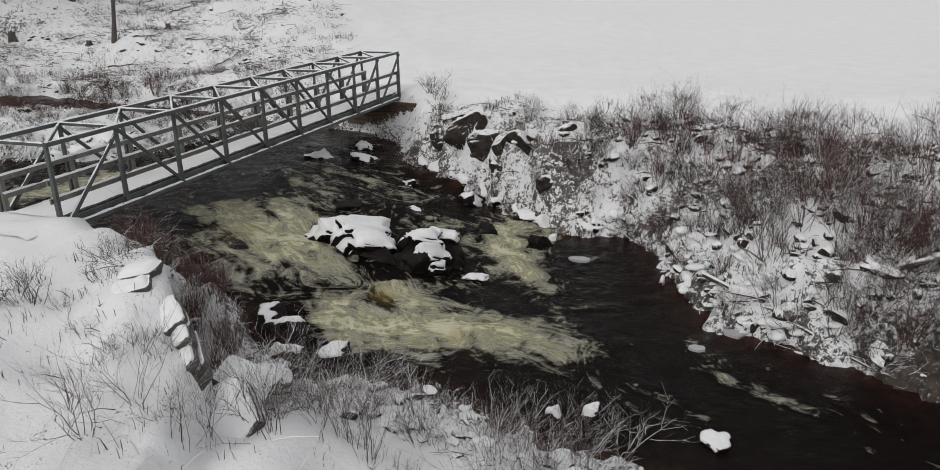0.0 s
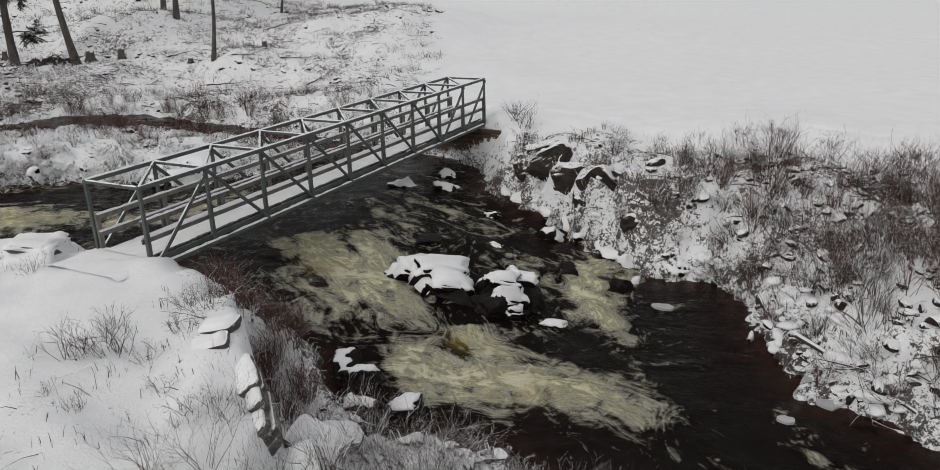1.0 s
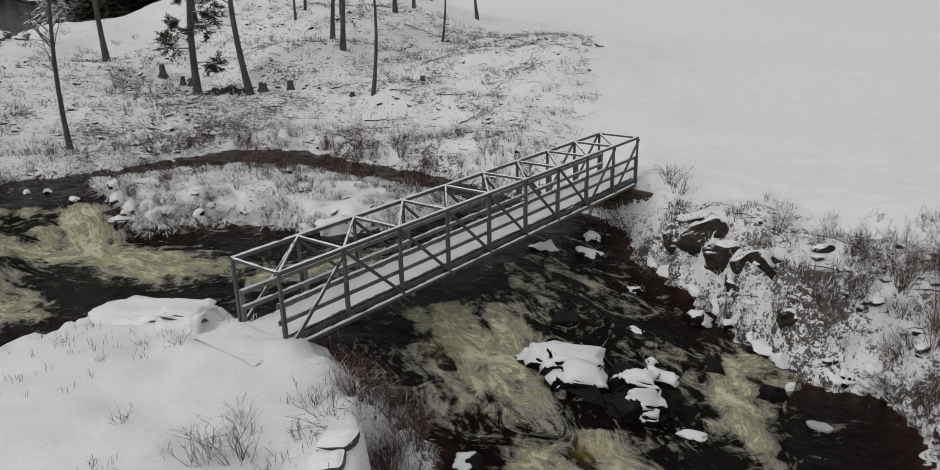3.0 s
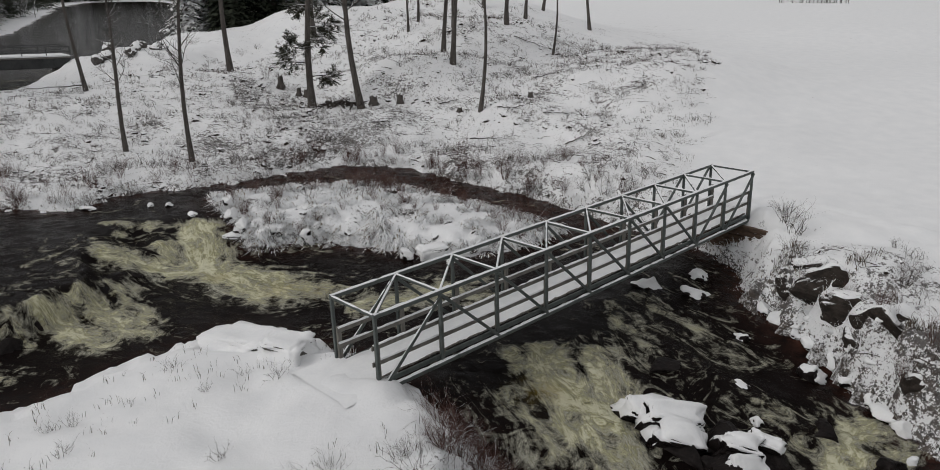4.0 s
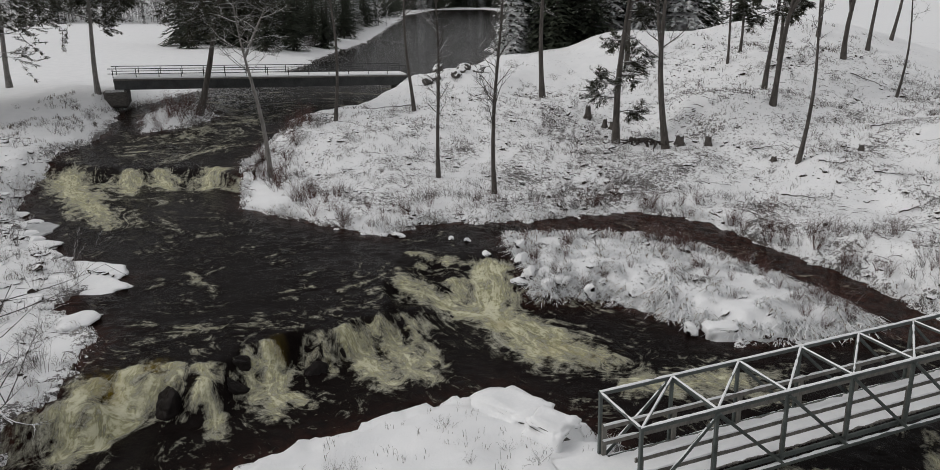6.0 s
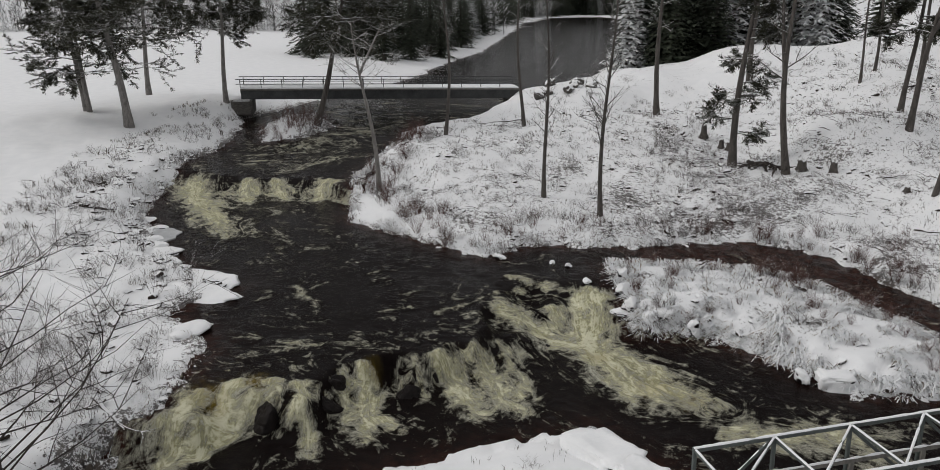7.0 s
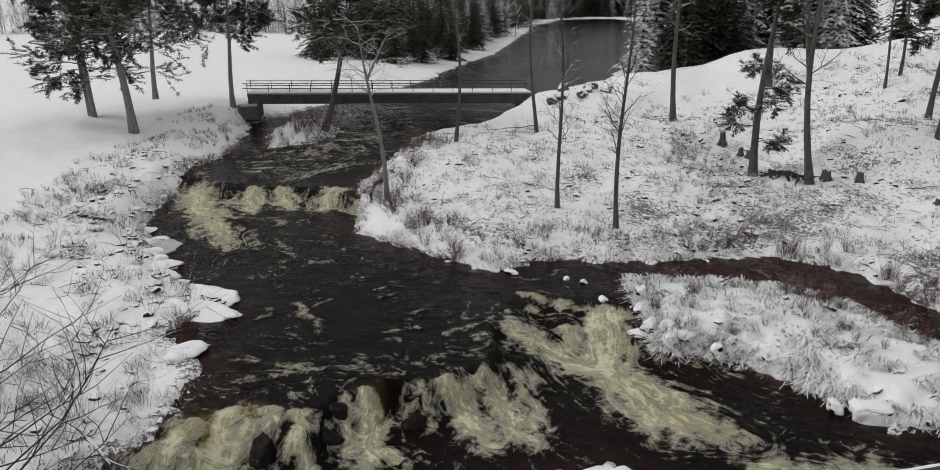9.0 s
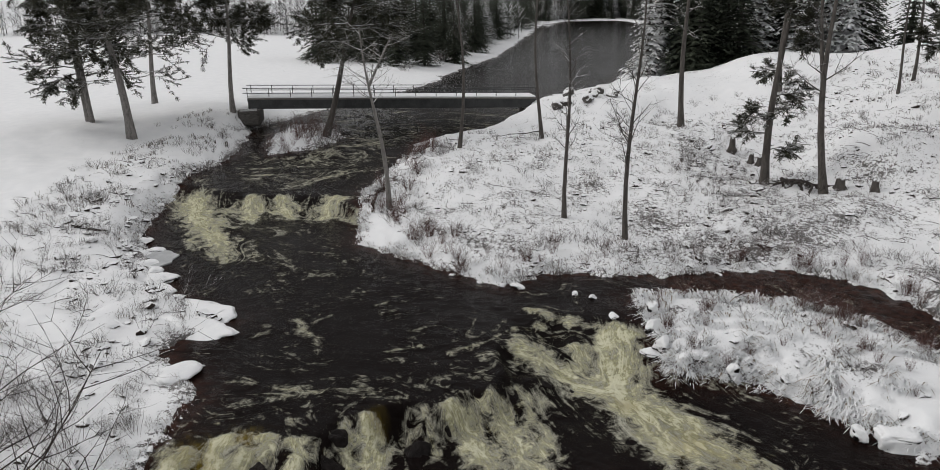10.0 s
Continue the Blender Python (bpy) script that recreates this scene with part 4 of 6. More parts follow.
for i, (x, y, w, h) in enumerate([(14.9, 0.2, 0.45, 0.4), (15.7, 0.6, 0.5, 0.45), (18.8, 0.3, 0.9, 0.2), (12.2, 14.6, 0.6, 0.9), (12.9, 14.7, 0.9, 1.0), (10.0, 8.2, 0.9, 0.3), (11.6, 13.4, 0.4, 0.4)]):
    make_rock("shore_stone", "small stone under a cushion of snow at the water's edge", x, y, river_top(x, y) + 0.05, (w, w * 0.7, h), 130 + i, WET_ROCK, 0.85, i * 40, group="shore stones")
for i, (x, y, z, w, d, h) in enumerate([(5.9, 7.5, -3.2, 2.6, 1.7, 1.4), (8.1, 8.1, -3.6, 2.2, 1.5, 1.5), (6.9, 9.2, -3.2, 1.9, 1.6, 1.2), (8.6, 9.4, -3.5, 1.6, 1.2, 0.9), (9.0, 12.6, -3.5, 1.2, 1.2, 0.7), (11.3, 12.4, -3.7, 1.2, 1.0, 0.9), (3.2, 11.4, -2.5, 1.4, 1.0, 0.5)]):
    make_rock("ledge_rock", "black wet rock under the snowy boulders", x, y, z, (w, d, h), 180 + i, WET_ROCK, 0, i * 45, group="ledge rocks")
# bare black rocks that break the middle fall: x, y, width, depth, height, turn
for i, (x, y, w, d, h, turn) in enumerate([(-13.0, -13.1, 1.5, 1.5, 1.5, 10), (-13.4, -10.7, 0.9, 1.2, 1.1, 30), (-14.2, -7.3, 1.2, 1.3, 1.2, 15), (-14.4, -10.3, 0.8, 0.9, 0.8, 40), (-14.9, -5.9, 0.5, 0.5, 0.5, 60),
                                           (-17.4, 0.0, 1.0, 1.0, 0.7, 20), (-18.1, -0.9, 1.2, 0.9, 0.8, 50), (-16.0, -2.6, 0.7, 0.9, 0.6, 10), (-13.6, -4.0, 0.5, 0.7, 0.4, 75)]):
    make_rock("ledge_rock", "black wet rock parting the waterfall", x, y, river_top(x, y) - 0.42, (w * 1.1, d * 1.1, h), 150 + i, WET_ROCK, 0, turn, 8, group="ledge rocks")
for i, (x, y, w, h) in enumerate([(7.6, -0.3, 1.3, 0.9), (6.7, 1.0, 1.3, 0.7), (8.3, 0.9, 0.9, 0.5), (6.0, 1.4, 1.2, 0.8), (7.9, -1.2, 1.0, 0.8)]):
    make_rock("ledge_rock", "dark wet rock at the foot of the bank", x, y, river_top(x, y) + 0.1, (w, w * 0.8, h), 170 + i, WET_ROCK, 0.1, i * 35, group="ledge rocks")
# outcrops of the far bank
for i, (x, y, z, w, d, h, snow, turn) in enumerate([(5.0, 20.2, -0.35, 1.6, 1.2, 1.1, 0.35, 20), (6.1, 19.5, -0.75, 2.6, 1.6, 1.6, 0.22, 50), (7.3, 18.8, -1.2, 2.0, 1.4, 1.3, 0.25, 10), (9.1, 18.0, -1.0, 2.9, 1.8, 2.0, 0.22, 35), (8.3, 17.8, -1.8, 1.8, 1.2, 1.1, 0.3, 70), (4.3, 19.6, -1.3, 1.3, 1.0, 1.0, 0.3, 0),
                                                    (11.2, 16.4, -2.2, 1.8, 1.3, 1.4, 0.3, 60), (10.2, 17.0, -1.8, 1.5, 1.2, 1.2, 0.3, 25)]):
    make_rock("outcrop", "dark brown rock outcrop with snow on its ledges", x, y, z, (w, d, h), 190 + i, DARK_ROCK, snow, turn, 10, group="bank outcrops")
# layered slabs of the near bank
def layered_slab(label, x, y, z, w, d, layers, seed, turn, tilt, lean, cover, group="rock slabs"):
    """A split block of bedded rock: beds of unequal thickness that jut past one another, under a bed of snow."""
    rng = random.Random(seed)
    root = tagged(new("rock_slab"), label, "rock", group)
    root.matrix_world = pose(x, y, z, tilt, lean, turn)
    n = 30
    corner = [rng.uniform(0.78, 1.08) for _ in range(9)]

    def radius(a):
        f = a / math.tau * 9
        i = int(f) % 9
        k = f - int(f)
        block = 1 / max(abs(math.cos(a)), abs(math.sin(a))) ** 0.75
        return block * (corner[i] * (1 - k) + corner[(i + 1) % 9] * k)
    h = 0.0
    for bed in range(layers):
        thick = rng.uniform(0.10, 0.22)
        grow, ox, oy = rng.uniform(0.92, 1.06), rng.uniform(-0.06, 0.06), rng.uniform(-0.06, 0.06)
        verts, faces = [], []
        for level, (k, zz) in enumerate(((0.96, 0.0), (1.0, 0.15), (1.01, 0.8), (0.97, 1.0))):
            for i in range(n):
                a = math.tau * i / n
                r = radius(a) * grow * k * (1 + 0.05 * noise.noise(Vector((math.cos(a) * 3 + seed, math.sin(a) * 3, h * 5 + level * 0.4))))
                verts.append((math.cos(a) * r * w / 2 + ox, math.sin(a) * r * d / 2 + oy, h - thick * (1 - zz)))
        for level in range(3):
            for i in range(n):
                j = (i + 1) % n
                faces.append((level * n + i, level * n + j, (level + 1) * n + j, (level + 1) * n + i))
        faces += [tuple(range(n - 1, -1, -1)), tuple(range(3 * n, 4 * n))]
        link_mesh("bed", verts, faces, ROCK, root, "", False)
        if bed == 0:
            rings, lid, out = 7, [(ox, oy, h + cover)], []
            for q in range(1, rings + 1):
                f = q / rings
                for i in range(n):
                    a = math.tau * i / n
                    r = radius(a) * grow * 0.97 * f
                    ragged = 1 - 0.12 * abs(noise.noise(Vector((math.cos(a) * 2.5, math.sin(a) * 2.5, seed)))) * (f > 0.8)
                    lid.append((math.cos(a) * r * ragged * w / 2 + ox, math.sin(a) * r * ragged * d / 2 + oy, h - 0.01 + (cover + 0.05 * noise.noise(Vector((math.cos(a) * r * 2, math.sin(a) * r * 2, seed)))) * (1 - f ** 5)))
            for i in range(n):
                out.append((0, 1 + i, 1 + (i + 1) % n))
                for q in range(rings - 1):
                    b = 1 + q * n
                    out.append((b + i, b + n + i, b + n + (i + 1) % n, b + (i + 1) % n))
            link_mesh("snow_cap", lid, out, SNOW, root, "soft bed of fresh snow")
        h -= thick + 0.012
    return root


SLAB = "layered grey rock slab jutting from the snowy bank"
for i, (x, y, z, w, d, layers, turn, tilt, lean, cover) in enumerate([
        (5.45, -2.95, 0.16, 1.15, 0.8, 2, 20, 8, -10, 0.13), (5.85, -3.65, 0.06, 1.0, 0.7, 2, 35, 10, -12, 0.11), (7.25, -3.95, -0.22, 1.3, 0.55, 2, -42, 34, 8, 0.07), (7.6, -4.25, -0.45, 1.5, 0.5, 2, -44, 38, 8, 0.06),
        (7.95, -4.6, -0.75, 1.5, 0.55, 3, -44, 40, 8, 0.06), (8.55, -3.3, -1.9, 1.5, 1.1, 2, 10, 10, 22, 0.16), (8.4, -2.3, -2.4, 1.1, 0.9, 2, 40, 6, 14, 0.14), (9.2, -4.9, -1.8, 1.8, 1.4, 3, -40, 30, 20, 0.05)]):
    layered_slab(SLAB, x, y, z, w, d, layers, 210 + i, turn, tilt, lean, cover)
make_rock("boulder", "large angular boulder wholly covered with snow beside the bridge", -4.5, -0.6, -0.3, (2.0, 1.6, 1.1), 231, ROCK, 1.5, 25, boxy=True)
make_rock("boulder", "low boulder wholly covered with snow at the slab's end", -7.0, -1.0, -0.75, (3.0, 2.2, 0.95), 233, ROCK, 1.3, 20, boxy=True)
make_rock("boulder", "rounded boulder under a thick white cushion of snow", -10.5, 11.45, -1.2, (1.75, 1.2, 0.95), 235, WET_ROCK, 1.3, 70, boxy=True)
make_rock("boulder", "small boulder under snow next to a larger one", -11.35, 10.3, -1.25, (0.75, 0.6, 0.6), 236, WET_ROCK, 1.0, 0)
for i, (x, y, w) in enumerate([(-22.2, 4.1, 0.7), (-27.4, 0.4, 0.8), (-27.8, -0.4, 0.6), (-25.6, 3.2, 0.4), (-24.9, 4.0, 0.4), (-19.2, 4.9, 0.9), (-39.0, -21.3, 1.6), (-41.5, -22.3, 1.6), (-34.8, -20.6, 1.3)]):
    make_rock("shore_stone", "snow-covered stone in the pool", x, y, river_top(x, y) + 0.05, (w, w * 0.7, 0.26), 240 + i, WET_ROCK, 1.0, i * 50, group="shore stones")
for i in range(7):
    x, y = -69.5 + random.uniform(-2, 2), 15.5 + i * 1.1
    make_rock("riprap_stone", "grey stone of the bank by the bridge end", x, y, ground_at(x, y) + 0.2, (1.5, 1.2, 1.1), 260 + i, ROCK, 0.5, i * 50, group="riprap stones")


def ice_shelf(x, y, w, d, seed):
    ring = [(x + w / 2 * math.cos(a) * random.Random(seed + i).uniform(0.8, 1.15), y + d / 2 * math.sin(a) * random.Random(seed + i + 50).uniform(0.8, 1.15)) for i, a in enumerate(np.linspace(0, math.tau, 15)[:-1])]
    z, n = river_top(x, y), len(ring)
    v = [(px, py, z - 0.05) for px, py in ring] + [(px, py, z + 0.07) for px, py in ring]
    f = [tuple(range(n, 2 * n))] + [(i, (i + 1) % n, n + (i + 1) % n, n + i) for i in range(n)]
    return tagged(link_mesh("ice_shelf", v, f, ICE, None, "", False), "flat grey shelf of ice along the bank", "ice", "ice shelves")


# snowy stones along the far bank's waterline, the west bank's shelf and the island's tip
for i, (x, y, w, h) in enumerate([(3.4, 19.0, 1.0, 0.7), (4.4, 18.7, 1.2, 0.8), (5.4, 18.3, 0.9, 0.7), (6.3, 18.0, 1.3, 0.8), (7.2, 17.6, 0.9, 0.9), (8.2, 17.0, 1.3, 0.8), (9.2, 16.3, 1.0, 0.9), (9.9, 15.7, 1.2, 0.7), (10.8, 15.1, 0.9, 0.8), (12.3, 14.5, 0.5, 1.1), (13.2, 14.8, 1.0, 1.1),
                                  (14.6, 14.9, 0.5, 0.9), (15.7, 13.9, 0.9, 0.7), (16.6, 12.4, 1.0, 0.8), (17.0, 11.0, 1.2, 0.9), (17.6, 9.6, 1.1, 0.8), (18.2, 8.5, 0.9, 0.7), (16.5, 9.8, 0.25, 0.5)]):
    make_rock("shore_stone", "stone buried under lumpy snow along the far bank", x, y, river_top(x, y) + 0.08, (w * 0.85, w * 0.65, h * 0.8), 300 + i, WET_ROCK, 0.95, i * 47, group="shore stones")
for i, (x, y, w, d) in enumerate([(-27.3, -17.3, 4.4, 2.8), (-25.4, -16.8, 3.6, 2.0), (-33.0, -20.4, 2.4, 1.6), (-36.0, -21.5, 2.6, 1.6), (-38.6, -22.4, 2.4, 1.6), (-20.5, -16.9, 2.2, 1.5), (-31.0, -19.4, 2.2, 1.5)]):
    make_rock("rock_slab", "flat rock slab under smooth snow along the shore", x, y, river_top(x, y) + 0.02, (w * 1.1, d * 1.1, 0.5), 330 + i, ROCK, 1.3, 30 + i * 25, 3, group="rock slabs")
for i, (x, y, w) in enumerate([(-19.1, 5.4, 0.9), (-18.6, 6.2, 1.1), (-18.0, 6.9, 1.0), (-17.8, 5.8, 0.8), (-20.6, 5.6, 0.7), (-16.6, 7.8, 0.8), (-22.0, 6.2, 0.6)]):
    make_rock("snowy_tussock", "grass tussock under lumps of white snow at the island's tip", x, y, river_top(x, y) + 0.35, (w, w * 0.8, 0.8), 350 + i, WET_ROCK, 1.1, i * 33, group="snowy tussocks")


ice_shelf(13.2, 11.4, 0.9, 0.5, 3)
ice_shelf(18.0, 5.1, 0.5, 0.4, 4)
ice_shelf(18.95, 7.4, 1.7, 2.2, 1)
ice_shelf(-37.2, -20.6, 3.6, 2.0, 2)


# ---- branches ----
def tube(acc, pts, radii, sides=3):
    """Adds a tapering tube along pts to acc = (verts, faces)."""
    verts, faces = acc
    first = len(verts)
    n = len(pts)
    for i, p in enumerate(pts):
        d = (pts[min(i + 1, n - 1)] - pts[max(i - 1, 0)]).normalized()
        u = d.cross(Vector((0.31, 0.17, 0.93)) if abs(d.z) < 0.9 else Vector((1, 0, 0))).normalized()
        w = d.cross(u)
        for k in range(sides):
            a = math.tau * k / sides
            verts.append(tuple(p + (u * math.cos(a) + w * math.sin(a)) * radii[i]))
    for i in range(n - 1):
        for k in range(sides):
            a, b = first + i * sides + k, first + i * sides + (k + 1) % sides
            faces.append((a, b, b + sides, a + sides))


def branch(acc, rng, start, way, length, radius, depth, bend=0.25, lift=0.15, kids=4, sides=3, tips=None, spread=0.9, kink=1.0):
    """A branch with side branches, down to depth more levels."""
    n = 4 if depth else 3
    pts, p, d = [start], start.copy(), way.normalized()
    for i in range(n):
        d = (d + Vector((rng.gauss(0, bend), rng.gauss(0, bend), rng.gauss(0, bend * 0.7) + lift)) * 0.5 * kink).normalized()
        p = p + d * (length / n)
        pts.append(p.copy())
    radii = [radius * (1 - 0.82 * i / n) for i in range(n + 1)]
    tube(acc, pts, radii, sides)
    if tips is not None:
        tips.append((pts[-1], d, depth))
        if depth < 2:
            tips += [(pts[i], d, depth) for i in range(1, n)]
    if depth:
        for k in range(kids):
            s = rng.uniform(0.25, 0.97)
            i = min(int(s * n), n - 1)
            q = pts[i].lerp(pts[i + 1], s * n - i)
            axis = (pts[i + 1] - pts[i]).normalized()
            side = Vector((rng.gauss(0, 1), rng.gauss(0, 1), rng.gauss(0, 0.5)))
            side = (side - axis * side.dot(axis)).normalized()
            branch(acc, rng, q, axis * (1 - 0.35 * spread) + side * spread, length * rng.uniform(0.32, 0.6), radius * 0.5, depth - 1, bend, lift, max(2, kids - 1), 3, tips, spread, kink)


def trunk_line(height, lean, wobble, rng, n=9):
    pts = []
    sx, sy = rng.uniform(0, 6), rng.uniform(0, 6)
    for i in range(n + 1):
        k = i / n
        pts.append(Vector((lean[0] * k * height + wobble * height * 0.02 * math.sin(sx + 4 * k), lean[1] * k * height + wobble * height * 0.02 * math.sin(sy + 5 * k), k * height)))
    return pts


def along_line(pts, k):
    f = k * (len(pts) - 1)
    i = min(int(f), len(pts) - 2)
    return pts[i].lerp(pts[i + 1], f - i)


def bare_tree(x, y, height, radius, seed, lean=(0, 0), limbs=14, start=0.3, reach=2.4, mat=None, label="bare grey deciduous tree with thin branches in snow", fork=None, up=0.5, depth=2):
    rng = random.Random(seed)
    root = tagged(new("bare_tree"), label, "tree", "bare trees")
    root.location = (x, y, ground_at(x, y) - 0.15)
    mat = mat or BARK
    radius *= 0.74
    acc = ([], [])
    line = trunk_line(height, lean, 1.0, rng)
    n = len(line) - 1
    tube(acc, line, [radius * (1.35 if i == 0 else 1.0) * (1 - 0.85 * (i / n) ** 1.1) for i in range(n + 1)], 8)
    if fork:
        base = along_line(line, fork[0])
        stem = [base + Vector((fork[1] * k + fork[1] * 0.3 * math.sin(k * 3), fork[2] * k, (1 - fork[0]) * height * 0.95 * k)) for k in (0, 0.15, 0.35, 0.6, 0.8, 1.0)]
        tube(acc, stem, [radius * 0.68 * (1 - 0.85 * i / 5) for i in range(6)], 7)
    link_mesh("trunk", acc[0], acc[1], mat, root)
    acc = ([], [])
    for k in range(limbs):
        s = start + (0.97 - start) * (k + rng.random()) / limbs
        a = rng.uniform(0, math.tau)
        p = along_line(line, s)
        if fork and s > fork[0] and rng.random() < 0.45:
            p = along_line(stem, (s - fork[0]) / (1 - fork[0]))
        branch(acc, rng, p, Vector((math.cos(a), math.sin(a), up + rng.uniform(-0.2, 0.3))), reach * rng.uniform(0.5, 1.15) * (1.15 - 0.6 * s), radius * 0.28 * (1.1 - 0.6 * s), depth, 0.3, 0.12, 4, 4)
    link_mesh("crown", acc[0], acc[1], mat, root, "thin leafless branches dusted with snow")
    return root


def needles(verts, faces, rng, p, d, size, count, flat=0.10):
    """A tuft of needle sprays round the end of a twig."""
    for _ in range(count):
        w = Vector((rng.gauss(0, 1), rng.gauss(0, 1), rng.gauss(0, flat) - 0.06)) + d * 0.9
        w.normalize()
        side = w.cross(Vector((rng.gauss(0, 0.4), rng.gauss(0, 0.4), 1))).normalized() * size * rng.uniform(0.05, 0.095)
        tip = p + w * size * rng.uniform(0.6, 1.1)
        mid = p + w * size * 0.45
        k = len(verts)
        verts += [tuple(p), tuple(mid + side), tuple(tip), tuple(mid - side)]
        faces.append((k, k + 1, k + 2, k + 3))


def pine(x, y, height, radius, seed, lean=(0, 0), start=0.35, limbs=26, reach=5.0, tuft=0.62, mat=None, twin=None, label="tall dark green pine with a rough trunk in snow", droop=-0.08, count=12):
    """A pine: bare lower trunk, long level limbs, needles in flat tufts."""
    rng = random.Random(seed)
    root = tagged(new("pine_tree"), label, "tree", "pines")
    root.location = (x, y, ground_at(x, y) - 0.2)
    acc = ([], [])
    line = trunk_line(height, lean, 0.8, rng)
    n = len(line) - 1
    tube(acc, line, [radius * (1.3 if i == 0 else 1.0) * (1 - 0.8 * i / n) for i in range(n + 1)], 9)
    link_mesh("trunk", acc[0], acc[1], mat or PALE_BARK, root)
    lines = [line]
    if twin:
        acc = ([], [])
        second = [p + Vector((twin[0] * (0.5 + i / n), twin[1] * (0.5 + i / n), 0)) for i, p in enumerate(line)]
        tube(acc, second, [radius * 0.85 * (1 - 0.8 * i / n) for i in range(n + 1)], 9)
        link_mesh("trunk", acc[0], acc[1], mat or PALE_BARK, root, "second stem")
        lines.append(second)
    tips = []
    for k in range(limbs):
        acc = ([], [])
        s = start + (0.98 - start) * (k + rng.random()) / limbs
        a = rng.uniform(0, math.tau)
        size = reach * (1.15 - 0.85 * ((s - start) / (1 - start)) ** 1.2) * rng.uniform(0.65, 1.1)
        branch(acc, rng, along_line(lines[k % len(lines)], s), Vector((math.cos(a), math.sin(a), 0.12 + droop)), size, radius * 0.26, 2, 0.22, 0.03 + droop * 0.3, 6, 4, tips, 0.75)
        link_mesh("limb", acc[0], acc[1], mat or PALE_BARK, root)
    verts, faces = [], []
    for p, d, level in tips:
        needles(verts, faces, rng, p, d, tuft * rng.uniform(0.7, 1.2), count)
        if level == 0:
            needles(verts, faces, rng, p + d * tuft * 0.4, d, tuft * 0.8, count)
    link_mesh("crown", verts, faces, PINE_NEEDLE, root, "dark green needle tufts", False)
    return root


def spruce_mesh(height, width, seed, mat, whorls=22, boughs=9):
    rng = random.Random(seed)
    verts, faces = [], []
    for i in range(whorls):
        k = (i + 0.3) / whorls
        z = height * (0.06 + 0.92 * k)
        r = width * (1 - k) ** 0.85 * rng.uniform(0.85, 1.1) + 0.12
        for j in range(boughs):
            a = math.tau * (j + rng.random() * 0.8) / boughs
            out = Vector((math.cos(a), math.sin(a), 0))
            side = Vector((-out.y, out.x, 0))
            length = r * rng.uniform(0.65, 1.12)
            sag = length * rng.uniform(0.25, 0.5)
            steps = 4
            for s in range(steps):
                f = (s + 0.6) / steps
                p = Vector((0, 0, z)) + out * length * f + Vector((0, 0, -sag * f * f))
                for q in (-1, 1, 0):
                    w = (out * 0.75 + side * q * rng.uniform(0.6, 1.0) + Vector((0, 0, -rng.uniform(0.15, 0.5)))).normalized()
                    size = length * 0.42 * (1.15 - 0.5 * f) * rng.uniform(0.7, 1.2)
                    b = w.cross(Vector((0, 0, 1))).normalized() * size * 0.2
                    m = len(verts)
                    verts += [tuple(p), tuple(p + w * size * 0.5 + b), tuple(p + w * size), tuple(p + w * size * 0.5 - b)]
                    faces.append((m, m + 1, m + 2, m + 3))
    return verts, faces


CROWNS = {}


def spruce(x, y, height, width, seed, mat, label, group="spruces"):
    key = (mat.name, seed % 6)
    if key not in CROWNS:
        v, f = spruce_mesh(20.0, 4.0, 700 + seed % 6, mat, 26, 10)
        acc = ([], [])
        tube(acc, [Vector((0, 0, 5 * i)) for i in range(5)], [0.36 * (1 - 0.22 * i) for i in range(5)], 7)
        CROWNS[key] = None
        trunk = link_mesh("trunk", acc[0], acc[1], BARK)
        crown = link_mesh("crown", v, f, mat, None, "", False)
        CROWNS[key] = (trunk.data, crown.data)
    else:
        trunk, crown = new("trunk", CROWNS[key][0]), new("crown", CROWNS[key][1])
    root = tagged(new("spruce_tree"), label, "tree", group)
    root.matrix_world = pose(x, y, ground_at(x, y) - 0.3, 0, 0, seed * 67 % 360) @ Matrix.Diagonal((width / 4, width / 4, height / 20, 1))
    trunk.parent = crown.parent = root
    return root


# trees of the hill and the banks
bare_tree(-38.1, 6.9, 17, 0.22, 301, (-0.03, -0.02), 30, 0.26, 3.0, up=0.9, label="slender bare tree with a straight grey trunk on the snowy point")
bare_tree(-33.3, 9.4, 18, 0.24, 302, (0.0, 0.01), 34, 0.24, 3.2, up=1.0, label="slender bare tree with rising branches on the snowy point")
bare_tree(-57.8, 2.9, 17, 0.24, 303, (0, -0.01), 16, 0.5, 2.2)
bare_tree(-60.1, 11.2, 18, 0.26, 304, (-0.02, -0.02), 16, 0.5, 2.4)
bare_tree(-58.2, 25.2, 20, 0.40, 305, (0, 0), 16, 0.42, 2.6, label="straight dark trunk on the hill's shoulder")
bare_tree(-36.2, 25.7, 19, 0.38, 306, (-0.07, 0.0), 16, 0.38, 3.4, fork=(0.42, -2.0, 0.6), label="dark leaning trunk with bare upper branches beside stumps")
bare_tree(-35.6, 35.8, 16, 0.34, 307, (0.05, 0.12), 12, 0.45, 2.6, fork=(0.48, 2.0, 1.8), label="forked bare tree leaning on the snowy hillside")
bare_tree(-27.1, 31.0, 15, 0.22, 308, (0.02, 0.04), 12, 0.5, 2.0)
bare_tree(-36.1, 50.6, 13, 0.16, 309, (0, 0.03), 10, 0.5, 1.8)
bare_tree(-50.2, 42.5, 14, 0.18, 310, (0.02, 0.03), 10, 0.5, 2.0)
bare_tree(-45.8, 45.4, 16, 0.26, 311, (0, 0), 12, 0.5, 2.4)
